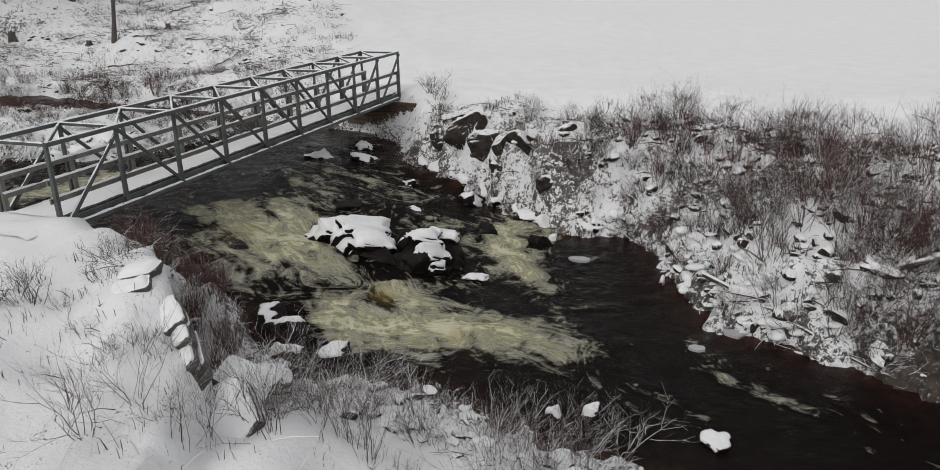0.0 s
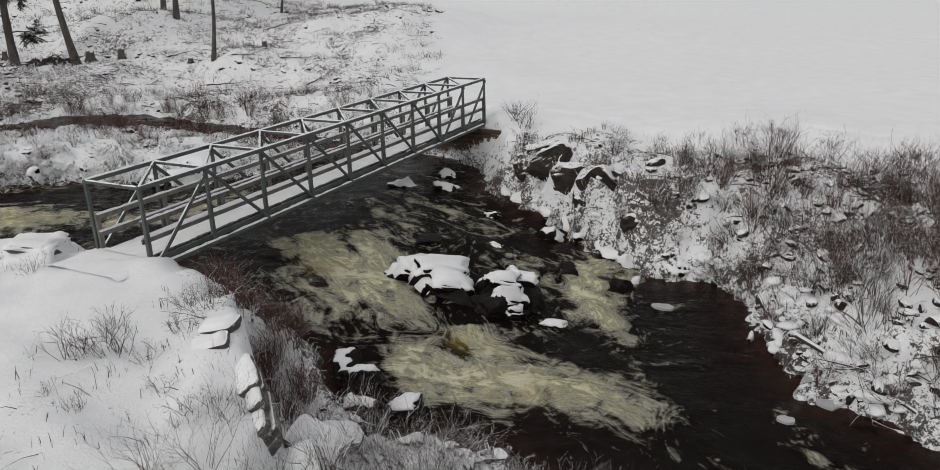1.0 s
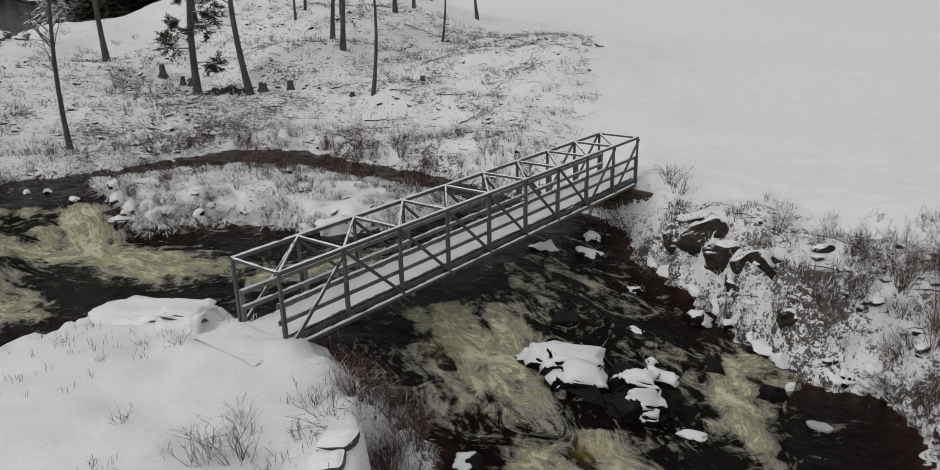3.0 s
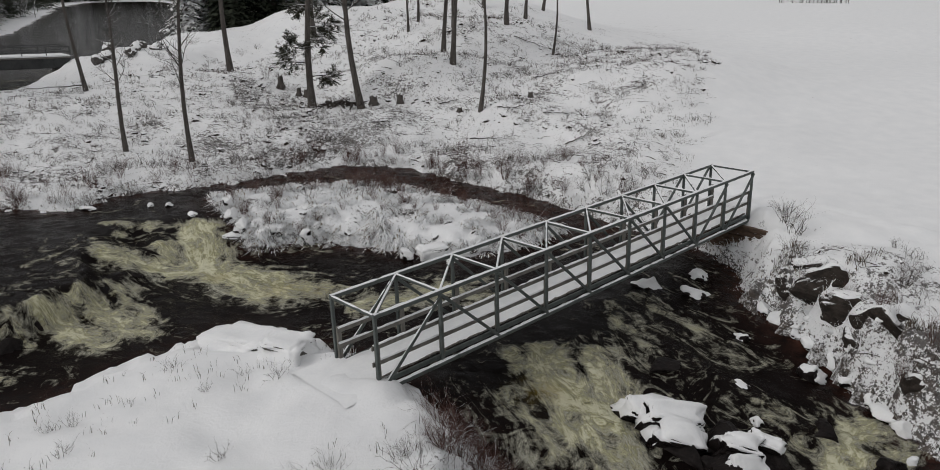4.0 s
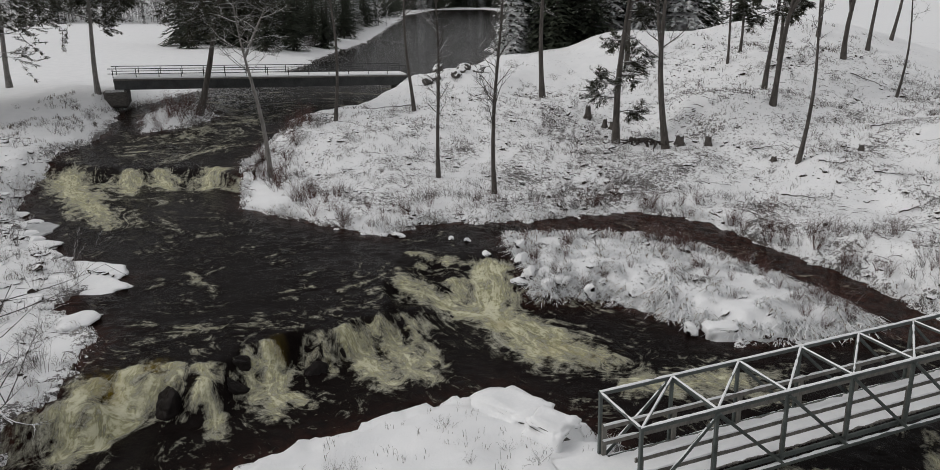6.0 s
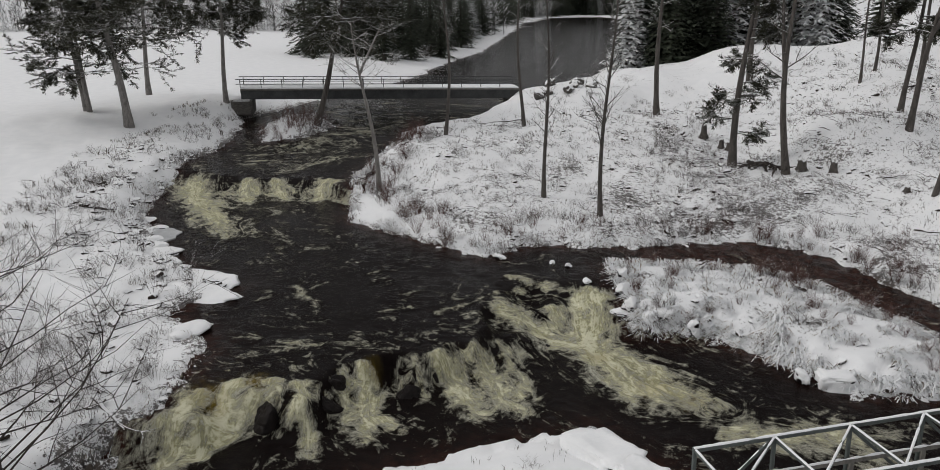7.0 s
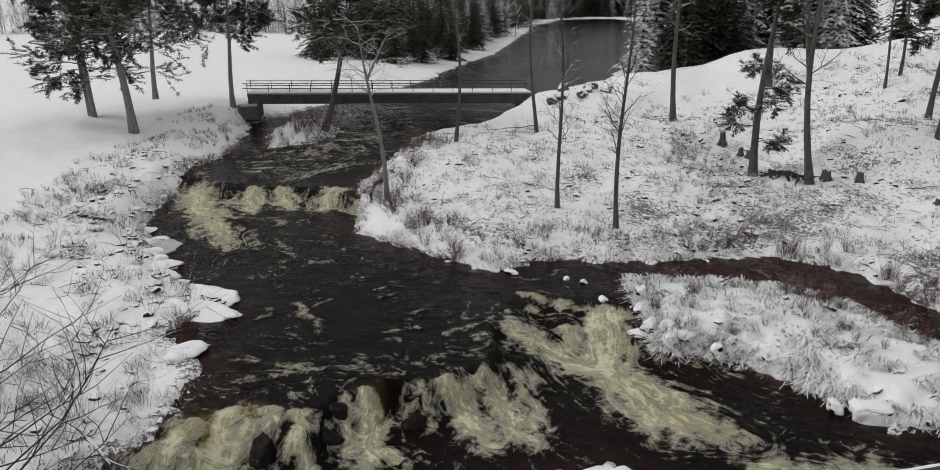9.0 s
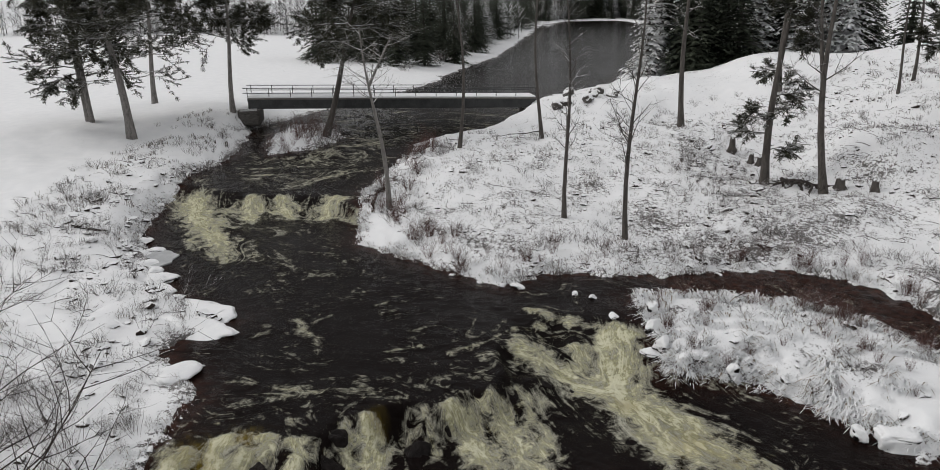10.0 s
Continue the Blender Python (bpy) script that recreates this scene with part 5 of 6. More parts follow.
bare_tree(-43.9, 52.3, 16, 0.34, 312, (0.04, 0.02), 12, 0.45, 2.6, fork=(0.3, -1.6, 0.4))
bare_tree(-49.2, 61.0, 16, 0.28, 313, (0.02, 0.02), 12, 0.5, 2.4)
bare_tree(-54.2, 57.9, 17, 0.28, 314, (0, 0), 12, 0.5, 2.4)
bare_tree(-45.1, 68.1, 15, 0.28, 315, (0, 0), 12, 0.5, 2.4)
bare_tree(-52.5, 68.0, 16, 0.26, 316, (0.02, 0), 12, 0.5, 2.4)
bare_tree(-62.3, 38.5, 18, 0.42, 317, (0.01, 0), 14, 0.45, 2.6)
bare_tree(-44.1, -5.3, 13.5, 0.27, 318, (0.0, -0.10), 22, 0.6, 4.6, PALE_BARK, "leaning pale tree with a wide bare crown over the water", fork=(0.7, -0.5, 2.0), up=0.45, depth=2)
pine(-40.8, 24.0, 19, 0.32, 320, (0.02, 0.03), 0.12, 14, 2.8, 0.5, BARK, label="rough-barked conifer with a few low green boughs", count=8)
pine(-70.1, -28.9, 19, 0.44, 321, (-0.07, -0.10), 0.44, 17, 6.8, 0.6, label="large pine with a pale leaning trunk and long limbs")
pine(-76.1, -33.9, 16, 0.34, 322, (-0.05, -0.14), 0.26, 24, 6.0, 0.6, twin=(1.2, 0.8), label="twin-stemmed pine with low dark boughs")
pine(-91.6, -30.1, 18, 0.34, 323, (-0.03, 0.0), 0.55, 18, 3.8, 0.62)
pine(-79.5, -19.4, 17, 0.30, 324, (-0.02, -0.01), 0.46, 20, 5.4, 0.6, label="straight pine beside the far bridge")
pine(-70.0, -9.6, 17, 0.36, 325, (0.02, 0.30), 0.55, 20, 5.6, 0.6, BARK, label="dark pine leaning over the river by the far bridge")
bare_tree(-52.5, 45.6, 18, 0.2, 326, (0.04, 0.02), 10, 0.5, 2.2)
pine(-42.0, 41.0, 17, 0.24, 327, (0.0, -0.02), 0.40, 14, 2.6, 0.6, BARK, label="slim conifer with hanging boughs on the hilltop")
# stumps and a fallen root beside the large trees
for i, (x, y, h, r) in enumerate([(-36.9, 27.7, 0.9, 0.35), (-35.1, 29.2, 0.8, 0.26), (-49.9, 26.2, 1.3, 0.28), (-47.5, 26.7, 0.9, 0.22), (-46.7, 27.0, 0.8, 0.2), (-40.5, 26.0, 0.5, 0.3), (-29.0, 30.6, 0.4, 0.2), (-26.0, 36.0, 0.5, 0.2)]):
    rng = random.Random(950 + i)
    verts, faces, sides = [], [], 14
    for k, (f, z) in enumerate(((1.7, -0.2), (1.25, 0.1), (1.0, 0.4), (0.92, 0.72), (0.85, 0.95), (0.5, 0.9), (0.12, 0.8))):
        for q in range(sides):
            a = math.tau * q / sides
            flare = 1 + (0.35 * math.sin(a * 4 + i) if k < 2 else 0.08 * math.sin(a * 5 + i))
            top = rng.uniform(-0.22, 0.35) * h if 3 < k < 6 else 0.0
            verts.append((math.cos(a) * r * f * flare, math.sin(a) * r * f * flare, (z if z < 0 else z * h) + top))
    for k in range(6):
        for q in range(sides):
            faces.append((k * sides + q, k * sides + (q + 1) % sides, (k + 1) * sides + (q + 1) % sides, (k + 1) * sides + q))
    acc = (verts, faces)
    stump = tagged(link_mesh("tree_stump", acc[0], acc[1], BARK), "dark broken tree stump standing in snow", "stump", "stumps")
    stump.location = (x, y, ground_at(x, y))
acc = ([], [])
for k in range(9):
    a = Vector((-40.2 + k * 0.45, 25.0 + 0.12 * k, 0))
    branch(acc, random.Random(900 + k), Vector((a.x + 38.2, a.y - 25.5, 0.1)), Vector((random.uniform(0.3, 1), random.uniform(-0.8, 0.3), 0.12)), random.uniform(1.2, 2.4), 0.17, 1, 0.4, 0.0, 4, 5)
root_plate = tagged(link_mesh("fallen_root", acc[0], acc[1], BARE_TWIG), "tangle of dark fallen roots between two trunks", "dead wood")
root_plate.location = (-38.2, 25.5, ground_at(-38.2, 25.5) + 0.2)

# fallen logs on the right bank
def fallen(name, a, b, r, seed, kids, label):
    rng = random.Random(seed)
    a, b = Vector(a), Vector(b)
    acc = ([], [])
    pts = [a.lerp(b, k / 6) + Vector((0, 0, 0.05 * math.sin(k * 2.1))) for k in range(7)]
    tube(acc, pts, [r * (1 - 0.11 * k) for k in range(7)], 7)
    for _ in range(kids):
        s = rng.uniform(0.3, 1)
        branch(acc, rng, a.lerp(b, s), (b - a).normalized() + Vector((rng.gauss(0, 0.5), rng.gauss(0, 0.5), rng.gauss(0.1, 0.3))), rng.uniform(0.8, 2.2), r * 0.35, 1, 0.2, 0.0, 3)
    return tagged(link_mesh(name, acc[0], acc[1], FROST_TWIG), label, "log", "fallen logs")


fallen("fallen_log", (17.9, 8.7, -2.75), (22.6, 5.15, -3.6), 0.10, 1, 4, "thin snow-covered log fallen along the water's edge")
fallen("fallen_log", (24.2, 7.9, -1.2), (19.7, 7.3, -2.9), 0.13, 2, 9, "fallen dead tree with thin branches reaching down the bank")
fallen("fallen_log", (24.8, 6.9, -1.6), (20.6, 6.9, -2.9), 0.09, 3, 8, "fallen dead branch with snow on the bank")
fallen("fallen_log", (11.0, 15.4, -3.1), (15.0, 14.6, -3.45), 0.05, 4, 2, "thin stick under snow at the foot of the bank")
fallen("fallen_log", (-13.6, -19.6, 0.35), (-11.8, -18.2, -0.2), 0.12, 5, 2, "snowy root on the bank beside the fall")
fallen("fallen_log", (-62, 12, 3.2), (-56, 5.5, 3.9), 0.08, 6, 4, "bare fallen branch caught among the trunks")
for i, (x0, y0, a, l) in enumerate([(-41, 50, 0.4, 3.5), (-38, 53, 2.0, 2.5), (-29, 40, 0.2, 2.0), (-22, 33, 0.9, 2.2), (-25.5, 31.5, 0.3, 2.0), (-32, 31, 1.2, 1.8), (-24, 27, 0.5, 2.2), (-18, 31, 1.0, 1.6)]):
    x1, y1 = x0 + l * math.cos(a), y0 + l * math.sin(a)
    fallen("fallen_log", (x0, y0, ground_at(x0, y0) + 0.1), (x1, y1, ground_at(x1, y1) + 0.15), 0.07, 20 + i, 3, "thin dead log lying in the snow of the hillside")

# dark conifers on the far side of the hill, and the woods beyond the field
random.seed(5)
def clear_of_river(x, y):
    """Past the sight line along the upper river's far bank."""
    return y + 10.1 > 0.455 * (12.1 - x) - 1


for i in range(60):
    k = i / 59
    x, y = -86 + 2 * k + random.uniform(-26, 1), 33 + 38 * k + random.uniform(-3, 10)
    if clear_of_river(x, y):
        spruce(x, y, random.uniform(15, 23), random.uniform(3.2, 4.4), 400 + i, SNOWY_NEEDLE if i % 3 == 0 else NEEDLE, "tall dark spruce behind the hill's crest", "spruces behind the hill")
for i in range(40):
    x = -98 - 110 * (i / 39) + random.uniform(-4, 4)
    y = 0.455 * (12.1 - x) - 10.1 + random.uniform(1, 15)
    spruce(x, y, random.uniform(18, 26), random.uniform(3.6, 5.0), 460 + i, NEEDLE, "tall dark spruce at the upper river's edge", "spruces of the far bank")
for i, (x, y) in enumerate([(-150, 2), (-158, 12), (-168, 20), (-176, 12), (-150, -8), (-190, 28), (-200, 16), (-214, 40), (-164, -2), (-235, 48), (-250, 40), (-265, 58), (-142, 6), (-146, 12), (-156, 20), (-160, 8), (-172, 24), (-182, 30), (-196, 34)]):
    spruce(x, y, random.uniform(14, 20), random.uniform(3.0, 4.0), 440 + i, SNOWY_NEEDLE if i % 4 == 3 else NEEDLE, "dark snow-dusted spruce on the river's far bank", "spruces of the far bank")


# dense spruces on both banks of the upper river and round its bend
spruce_rng = random.Random(21)
for line, count, off, mats in (([(-136, 62), (-153, 70), (-193, 90), (-294, 133), (-440, 180)], 90, (2, 26), (NEEDLE, NEEDLE, SNOWY_NEEDLE)), ([(-150, 8), (-176, 27), (-231, 49), (-336, 87), (-440, 130)], 70, (-26, -4), (NEEDLE, NEEDLE, NEEDLE, SNOWY_NEEDLE)),
                               ([(-400, 118), (-445, 160), (-400, 172)], 40, (-18, 4), (NEEDLE, NEEDLE, SNOWY_NEEDLE))):
    for i in range(count):
        s = (i + spruce_rng.random()) / count * (len(line) - 1)
        k = min(int(s), len(line) - 2)
        (ax, ay), (bx, by) = line[k], line[k + 1]
        n = math.hypot(bx - ax, by - ay)
        o = off[0] + (off[1] - off[0]) * spruce_rng.random() ** 1.4
        x, y = ax + (bx - ax) * (s - k) + (by - ay) / n * o * 0.6, ay + (by - ay) * (s - k) - (bx - ax) / n * o
        spruce(x, y, spruce_rng.uniform(14, 23), spruce_rng.uniform(3.0, 4.6), i, mats[i % len(mats)], "tall dark spruce crowding the upper river's bank", "spruces of the far bank")


def far_woods(name, line, depth, count, tall, seed, label, conifers=0.25, mat=None, girth=0.17):
    """Far woods, one piece: thin bare trees with fine rising twigs, and some spruces."""
    rng = random.Random(seed)
    verts, faces = [], []
    for _ in range(count):
        s = rng.random() * (len(line) - 1)
        i = int(s)
        x = line[i][0] + (line[i + 1][0] - line[i][0]) * (s - i) - rng.random() ** 1.5 * depth[0]
        y = line[i][1] + (line[i + 1][1] - line[i][1]) * (s - i) + rng.random() ** 1.5 * depth[1]
        z = ground_at(x, y)
        h = tall * rng.uniform(0.55, 1.1)
        base = Vector((x, y, z))
        if rng.random() < conifers:
            v, f = spruce_mesh(h * 0.8, h * girth, rng.random(), None, 10, 5)
            k = len(verts)
            verts += [tuple(Vector(p) + base) for p in v]
            faces += [tuple(j + k for j in q) for q in f]
            continue
        k = len(verts)
        verts += [tuple(base + Vector((-0.15, 0, -0.5))), tuple(base + Vector((0, 0.15, -0.5))), tuple(base + Vector((0.15, 0, -0.5))), tuple(base + Vector((0, 0, h)))]
        faces += [(k, k + 1, k + 3), (k + 1, k + 2, k + 3), (k + 2, k, k + 3)]
        for _ in range(44):
            a, zz = rng.uniform(0, math.tau), h * rng.uniform(0.12, 0.95)
            l = h * 0.22 * (1.15 - zz / h) * rng.uniform(0.5, 1.4) + 0.5
            tip = base + Vector((math.cos(a) * l, math.sin(a) * l, zz + l * rng.uniform(0.3, 1.1)))
            q = base + Vector((0, 0, zz))
            k = len(verts)
            w = Vector((-math.sin(a), math.cos(a), 0.3)) * rng.uniform(0.05, 0.14)
            verts += [tuple(q), tuple(q.lerp(tip, 0.6) + w), tuple(tip), tuple(q.lerp(tip, 0.5) - w)]
            faces.append((k, k + 1, k + 2, k + 3))
    return tagged(link_mesh(name, verts, faces, mat or FAR_WOOD, None, "", False), label, "woods", kind="stuff")


far_woods("far_woods", [(-325, -70), (-290, -20), (-262, 25), (-240, 48)], (70, 12), 620, 20, 1, "grey winter woods dusted with snow beyond the field")
far_woods("river_woods", [(-200, 22), (-262, 45), (-330, 75), (-470, 110), (-480, 240), (-330, 165), (-240, 130), (-190, 110)], (18, 16), 560, 24, 7, "dark winter woods round the river bend", 0.75, NEEDLE)
# added tall woods on the unseen heights, for the upper river to mirror
far_woods("reflection_woods", [(-440, 60), (-447, 130), (-447, 200), (-440, 290)], (90, 30), 320, 42, 8, "dark conifer woods on the heights that close the valley", 1.0, NEEDLE, 0.27)
far_woods("far_hedge", [(-335, -260), (-330, -190), (-328, -110), (-322, -72)], (40, 4), 460, 19, 2, "grey line of bare trees across the field")
far_woods("field_copse", [(-4, 214), (2, 216), (8, 222)], (8, 22), 40, 5, 3, "small bare copse on the snowy field", 0.1, DARK_WOOD)
far_woods("field_woods", [(12, 330), (60, 310), (130, 290), (220, 250)], (10, 30), 220, 15, 4, "dark line of woods at the field's far edge", 0.3, DARK_WOOD)
far_woods("field_woods_west", [(-112, 275), (-100, 272), (-92, 276)], (10, 14), 40, 8, 5, "dark clump of woods at the field's far edge", 0.3, DARK_WOOD)


# ---- shrubs ----
def shrub_mesh(seed, stems, height, spread, depth, kids, radius, straight=0.25, low=0.0):
    rng = random.Random(seed)
    acc = ([], [])
    for _ in range(stems):
        a, r = rng.uniform(0, math.tau), spread * 0.35 * math.sqrt(rng.random())
        tilt = spread * rng.uniform(0.1, 1.0) + low
        b = a + rng.gauss(0, 0.7)
        branch(acc, rng, Vector((r * math.cos(a), r * math.sin(a), -0.1)), Vector((math.cos(b) * tilt, math.sin(b) * tilt, 1)), height * rng.uniform(0.5, 1.1), radius * rng.uniform(0.7, 1.2), depth, straight, 0.05, kids, 3, None, 0.6)
    return acc


KINDS = {}
for kind, mat, n, args in (("tall_shrub", RED_TWIG, 5, (15, 2.1, 0.58, 2, 3, 0.012, 0.22)), ("red_shrub", RED_TWIG, 3, (26, 1.25, 0.55, 2, 3, 0.011, 0.2)), ("frosted_shrub", FROST_TWIG, 4, (16, 0.95, 0.9, 2, 3, 0.0115, 0.42)),
                           ("sapling", TWIG, 4, (9, 1.9, 0.6, 2, 5, 0.0095, 0.26)), ("dark_brush", TWIG, 4, (15, 0.75, 1.0, 1, 5, 0.011, 0.45)), ("sparse_brush", FROST_TWIG, 4, (13, 0.8, 1.0, 1, 4, 0.013, 0.45)), ("low_brush", FROST_TWIG, 4, (18, 0.55, 1.1, 2, 3, 0.0095, 0.5))):
    KINDS[kind] = []
    for v in range(n):
        acc = shrub_mesh(500 + v + 37 * n + len(kind), *args)
        me = bpy.data.meshes.new(kind)
        me.from_pydata(acc[0], [], acc[1])
        me.materials.append(mat)
        KINDS[kind].append(me)
SHRUB_LABELS = {"tall_shrub": "tall red-brown multi-stemmed shrub on the snowy bank", "red_shrub": "leafless reddish shrub at the rapids' edge", "frosted_shrub": "low shrub whose bare twigs carry snow",
                "sapling": "thin dark leafless sapling in snow", "low_brush": "matted brush weighed down by snow", "sparse_brush": "sparse low shrub dusted with snow", "dark_brush": "tangled dark leafless brush in snow"}
shrub_rng = random.Random(77)


def shrub(kind, x, y, scale=1.0):
    ob = new(kind, shrub_rng.choice(KINDS[kind]))
    ob.matrix_world = pose(x, y, ground_at(x, y), shrub_rng.uniform(-6, 6), shrub_rng.uniform(-6, 6), shrub_rng.uniform(0, 360)) @ Matrix.Diagonal((scale * shrub_rng.uniform(0.85, 1.2), scale * shrub_rng.uniform(0.85, 1.2), scale, 1))
    return tagged(ob, SHRUB_LABELS[kind], "shrub", kind.replace("_", " ") + "s")


for x, y, s in [(15.6, 15.8, 1), (16.2, 16.4, 1.1), (18.7, 13.2, 1), (19.2, 10.2, 0.9), (22.5, 13.7, 1.15), (21.7, 11.2, 1.1), (23.4, 11.6, 1.1), (17.7, 15.1, 1.05), (20.8, 15.2, 1), (14.2, 16.8, 0.9), (24.6, 12.7, 1.1),
                (20.8, 9.8, 1), (17.6, 12.4, 0.9), (20.0, 14.1, 1.1), (22.6, 9.9, 1), (23.8, 9.2, 1), (25.5, 10.8, 1.1), (22.0, 12.4, 1.2), (16.8, 17.6, 0.8), (26.5, 8.8, 1)]:
    shrub("tall_shrub", x, y, s)
for x, y, s in [(4.6, -0.6, 1), (5.3, -1.2, 1.1), (5.6, -0.4, 0.9), (6.2, -1.8, 1.1), (6.4, -0.9, 0.9), (3.6, 0.3, 0.8), (5.0, 0.2, 0.9), (2.4, 1.4, 0.8), (3.4, 1.2, 0.9), (6.8, -2.2, 0.8), (4.2, 1.0, 0.7)]:
    shrub("red_shrub", x, y, s)
for x, y, s in [(8.5, -6.5, 0.9), (9.6, -6.6, 1), (8.4, -7.6, 0.9), (9.7, -4.6, 1), (11.0, -3.2, 0.9), (11.9, -4.2, 1), (8.6, -1.0, 0.9), (8.6, -3.6, 0.7), (10.6, -5.4, 1), (9.2, -5.6, 0.9), (11.1, -2.2, 0.8), (10.2, -3.2, 0.8), (12.6, -3.0, 0.8), (7.6, -7.2, 0.7)]:
    shrub("sapling", x, y, s)
for x, y, s in [(3.4, -5.2, 1), (3.9, -4.6, 1.1), (3.0, -4.4, 1), (2.4, -3.4, 0.7), (4.4, -2.2, 0.9), (3.4, -2.0, 0.7), (-2.9, -1.9, 0.7), (-0.1, -5.3, 0.5), (1.8, -7.0, 0.6), (5.0, -6.6, 0.5), (3.0, -7.4, 0.5), (7.0, -5.4, 0.6), (7.4, -5.0, 0.6), (2.2, 23.6, 1.3), (2.9, 22.6, 1.3),
                (1.6, 24.6, 1.0), (3.6, 21.4, 0.9), (9.4, 20.2, 0.8), (12.2, 18.6, 1), (13.2, 17.6, 1.1), (12.0, 17.2, 0.9)]:
    shrub("frosted_shrub", x, y, s)
for x, y, s in [(-19.0, 5.6, 1.0), (-17.7, 6.3, 1.2), (-18.3, 6.9, 1.0), (-18.4, 5.7, 0.9), (-19.3, 13.1, 1), (-21, 10.9, 1), (-14.7, 12.6, 1), (-9.9, 16.9, 1), (-22.3, 10, 0.9), (-11.4, 17.6, 0.9), (-9.2, 15.5, 0.9)]:
    shrub("frosted_shrub", x, y, s)


def scatter(kind, count, box, keep, size=(0.7, 1.2), seed=1):
    """Shrubs strewn over a stretch of the plan where keep(x, y, distance to water) holds."""
    rng = np.random.RandomState(seed)
    px, py = rng.uniform(box[0], box[1], count * 12), rng.uniform(box[2], box[3], count * 12)
    ok = np.where(keep(px, py, shore(px, py)))[0][:count]
    for i in ok:
        shrub(kind, float(px[i]), float(py[i]), float(rng.uniform(*size)))


def brush(name, kinds, count, box, keep, size, seed, label):
    """Brush too thick to count, one piece, out of the shrubs' shapes."""
    rng = np.random.RandomState(seed)
    px, py = rng.uniform(box[0], box[1], count * 14), rng.uniform(box[2], box[3], count * 14)
    ok = np.where(keep(px, py, shore(px, py)))[0][:count]
    shapes = []
    for kind in kinds:
        for me in KINDS[kind]:
            v = np.zeros(len(me.vertices) * 3)
            me.vertices.foreach_get("co", v)
            shapes.append((v.reshape(-1, 3), np.array([tuple(f.vertices) for f in me.polygons])))
    verts, faces, at = [], [], 0
    for i in ok:
        v, f = shapes[rng.randint(len(shapes))]
        a, s = rng.uniform(0, math.tau), rng.uniform(*size)
        c, d = math.cos(a) * s, math.sin(a) * s
        verts.append(np.stack([v[:, 0] * c - v[:, 1] * d + px[i], v[:, 0] * d + v[:, 1] * c + py[i], v[:, 2] * s + ground_at(px[i], py[i])], 1))
        faces.append(f + at)
        at += len(v)
    ob = link_mesh(name, np.concatenate(verts).tolist(), np.concatenate(faces).tolist(), KINDS[kinds[0]][0].materials[0], None, "", False)
    return tagged(ob, label, "brush", kind="stuff")


brush("hill_brush", ["sparse_brush"], 560, (-66, -8, 0, 62), lambda x, y, d: on_hill(x, y) & (d > 2.5) & (wave(x, y, 8, 84) > -0.3), (0.3, 0.95), 8, "low snow-dusted brush dotted over the hill")
brush("creek_brush", ["tall_shrub", "red_shrub"], 70, (-60, -7, -8, 27), lambda x, y, d: (d > 0.2) & (d < 3.0) & on_hill(x, y), (0.3, 0.65), 51, "reddish twigs along the hill's shore")
brush("shore_brush", ["sparse_brush"], 200, (-60, -6, -8, 29), lambda x, y, d: (d > 0.2) & (d < 5) & on_hill(x, y), (0.6, 1.1), 52, "snowy brush along the hill's shore")
brush("islet_brush", ["tall_shrub", "red_shrub"], 26, (-74, -63, -15.5, -7.5), lambda x, y, d: inside(x, y, ISLET) & (d > 0.2), (0.6, 1.0), 54, "tangled red-brown bush on the islet by the far bridge")
brush("ditch_brush", ["sapling", "red_shrub"], 44, (-54, -26, 10, 28), lambda x, y, d: polyline_distance(x, y, DITCH)[0] < 3.5, (0.35, 0.7), 55, "dark tangled brush along the hill's ditch")
brush("bank_brush", ["red_shrub", "sapling", "tall_shrub"], 60, (7, 30, 5, 21.5), lambda x, y, d: (d > 0.3) & (y < 20.5 - 0.1 * (x - 10)), (0.35, 0.75), 56, "tangled brown brush on the steep far bank")
brush("ditch_tangle", ["dark_brush"], 110, (-54, -26, 10, 28), lambda x, y, d: polyline_distance(x, y, DITCH)[0] < 2.6, (0.35, 0.8), 57, "dark tangle of dead stalks in the hill's ditch")
brush("lower_bank_tangle", ["dark_brush"], 120, (13, 30, 4, 16), lambda x, y, d: (d > 0.05) & (d < 5.5) & (y > 3) & (np.hypot(x - 18.8, (y - 9) * 0.7) > 2.7), (0.7, 1.3), 58, "dark tangled brush overhanging the lower bank")
brush("near_tangle", ["dark_brush", "sapling"], 70, (8.8, 17, -7, 1), lambda x, y, d: (d > 0.05) & (d < 4.5) & (y < 1) & (wave(x, y, 3, 85) > -0.2), (0.5, 0.95), 59, "dark brush along the near shore")
brush("far_bank_tangle", ["dark_brush", "red_shrub"], 110, (8, 30, 9, 21), lambda x, y, d: (d > 1.0) & (y < 20.5 - 0.1 * (x - 10)), (0.6, 1.1), 60, "brown tangled brush over the far bank")
brush("hill_tangle", ["dark_brush"], 300, (-62, -8, 0, 58), lambda x, y, d: on_hill(x, y) & (d > 1) & (wave(x, y, 7, 86) > 0.35), (0.2, 0.6), 61, "small dark dead plants in the hill's snow")
brush("west_brush", ["sparse_brush"], 150, (-76, -12, -34, -15), lambda x, y, d: (d > 0.5) & (d < 9) & (y < -15) & (wave(x, y, 6, 69) > 0.1), (0.6, 1.2), 53, "snowy brush of the west bank")
scatter("frosted_shrub", 90, (12, 30, 5, 23), lambda x, y, d: (d > 0.5) & (y < 22.5 - 0.15 * (x - 10)), (0.8, 1.5), 2)
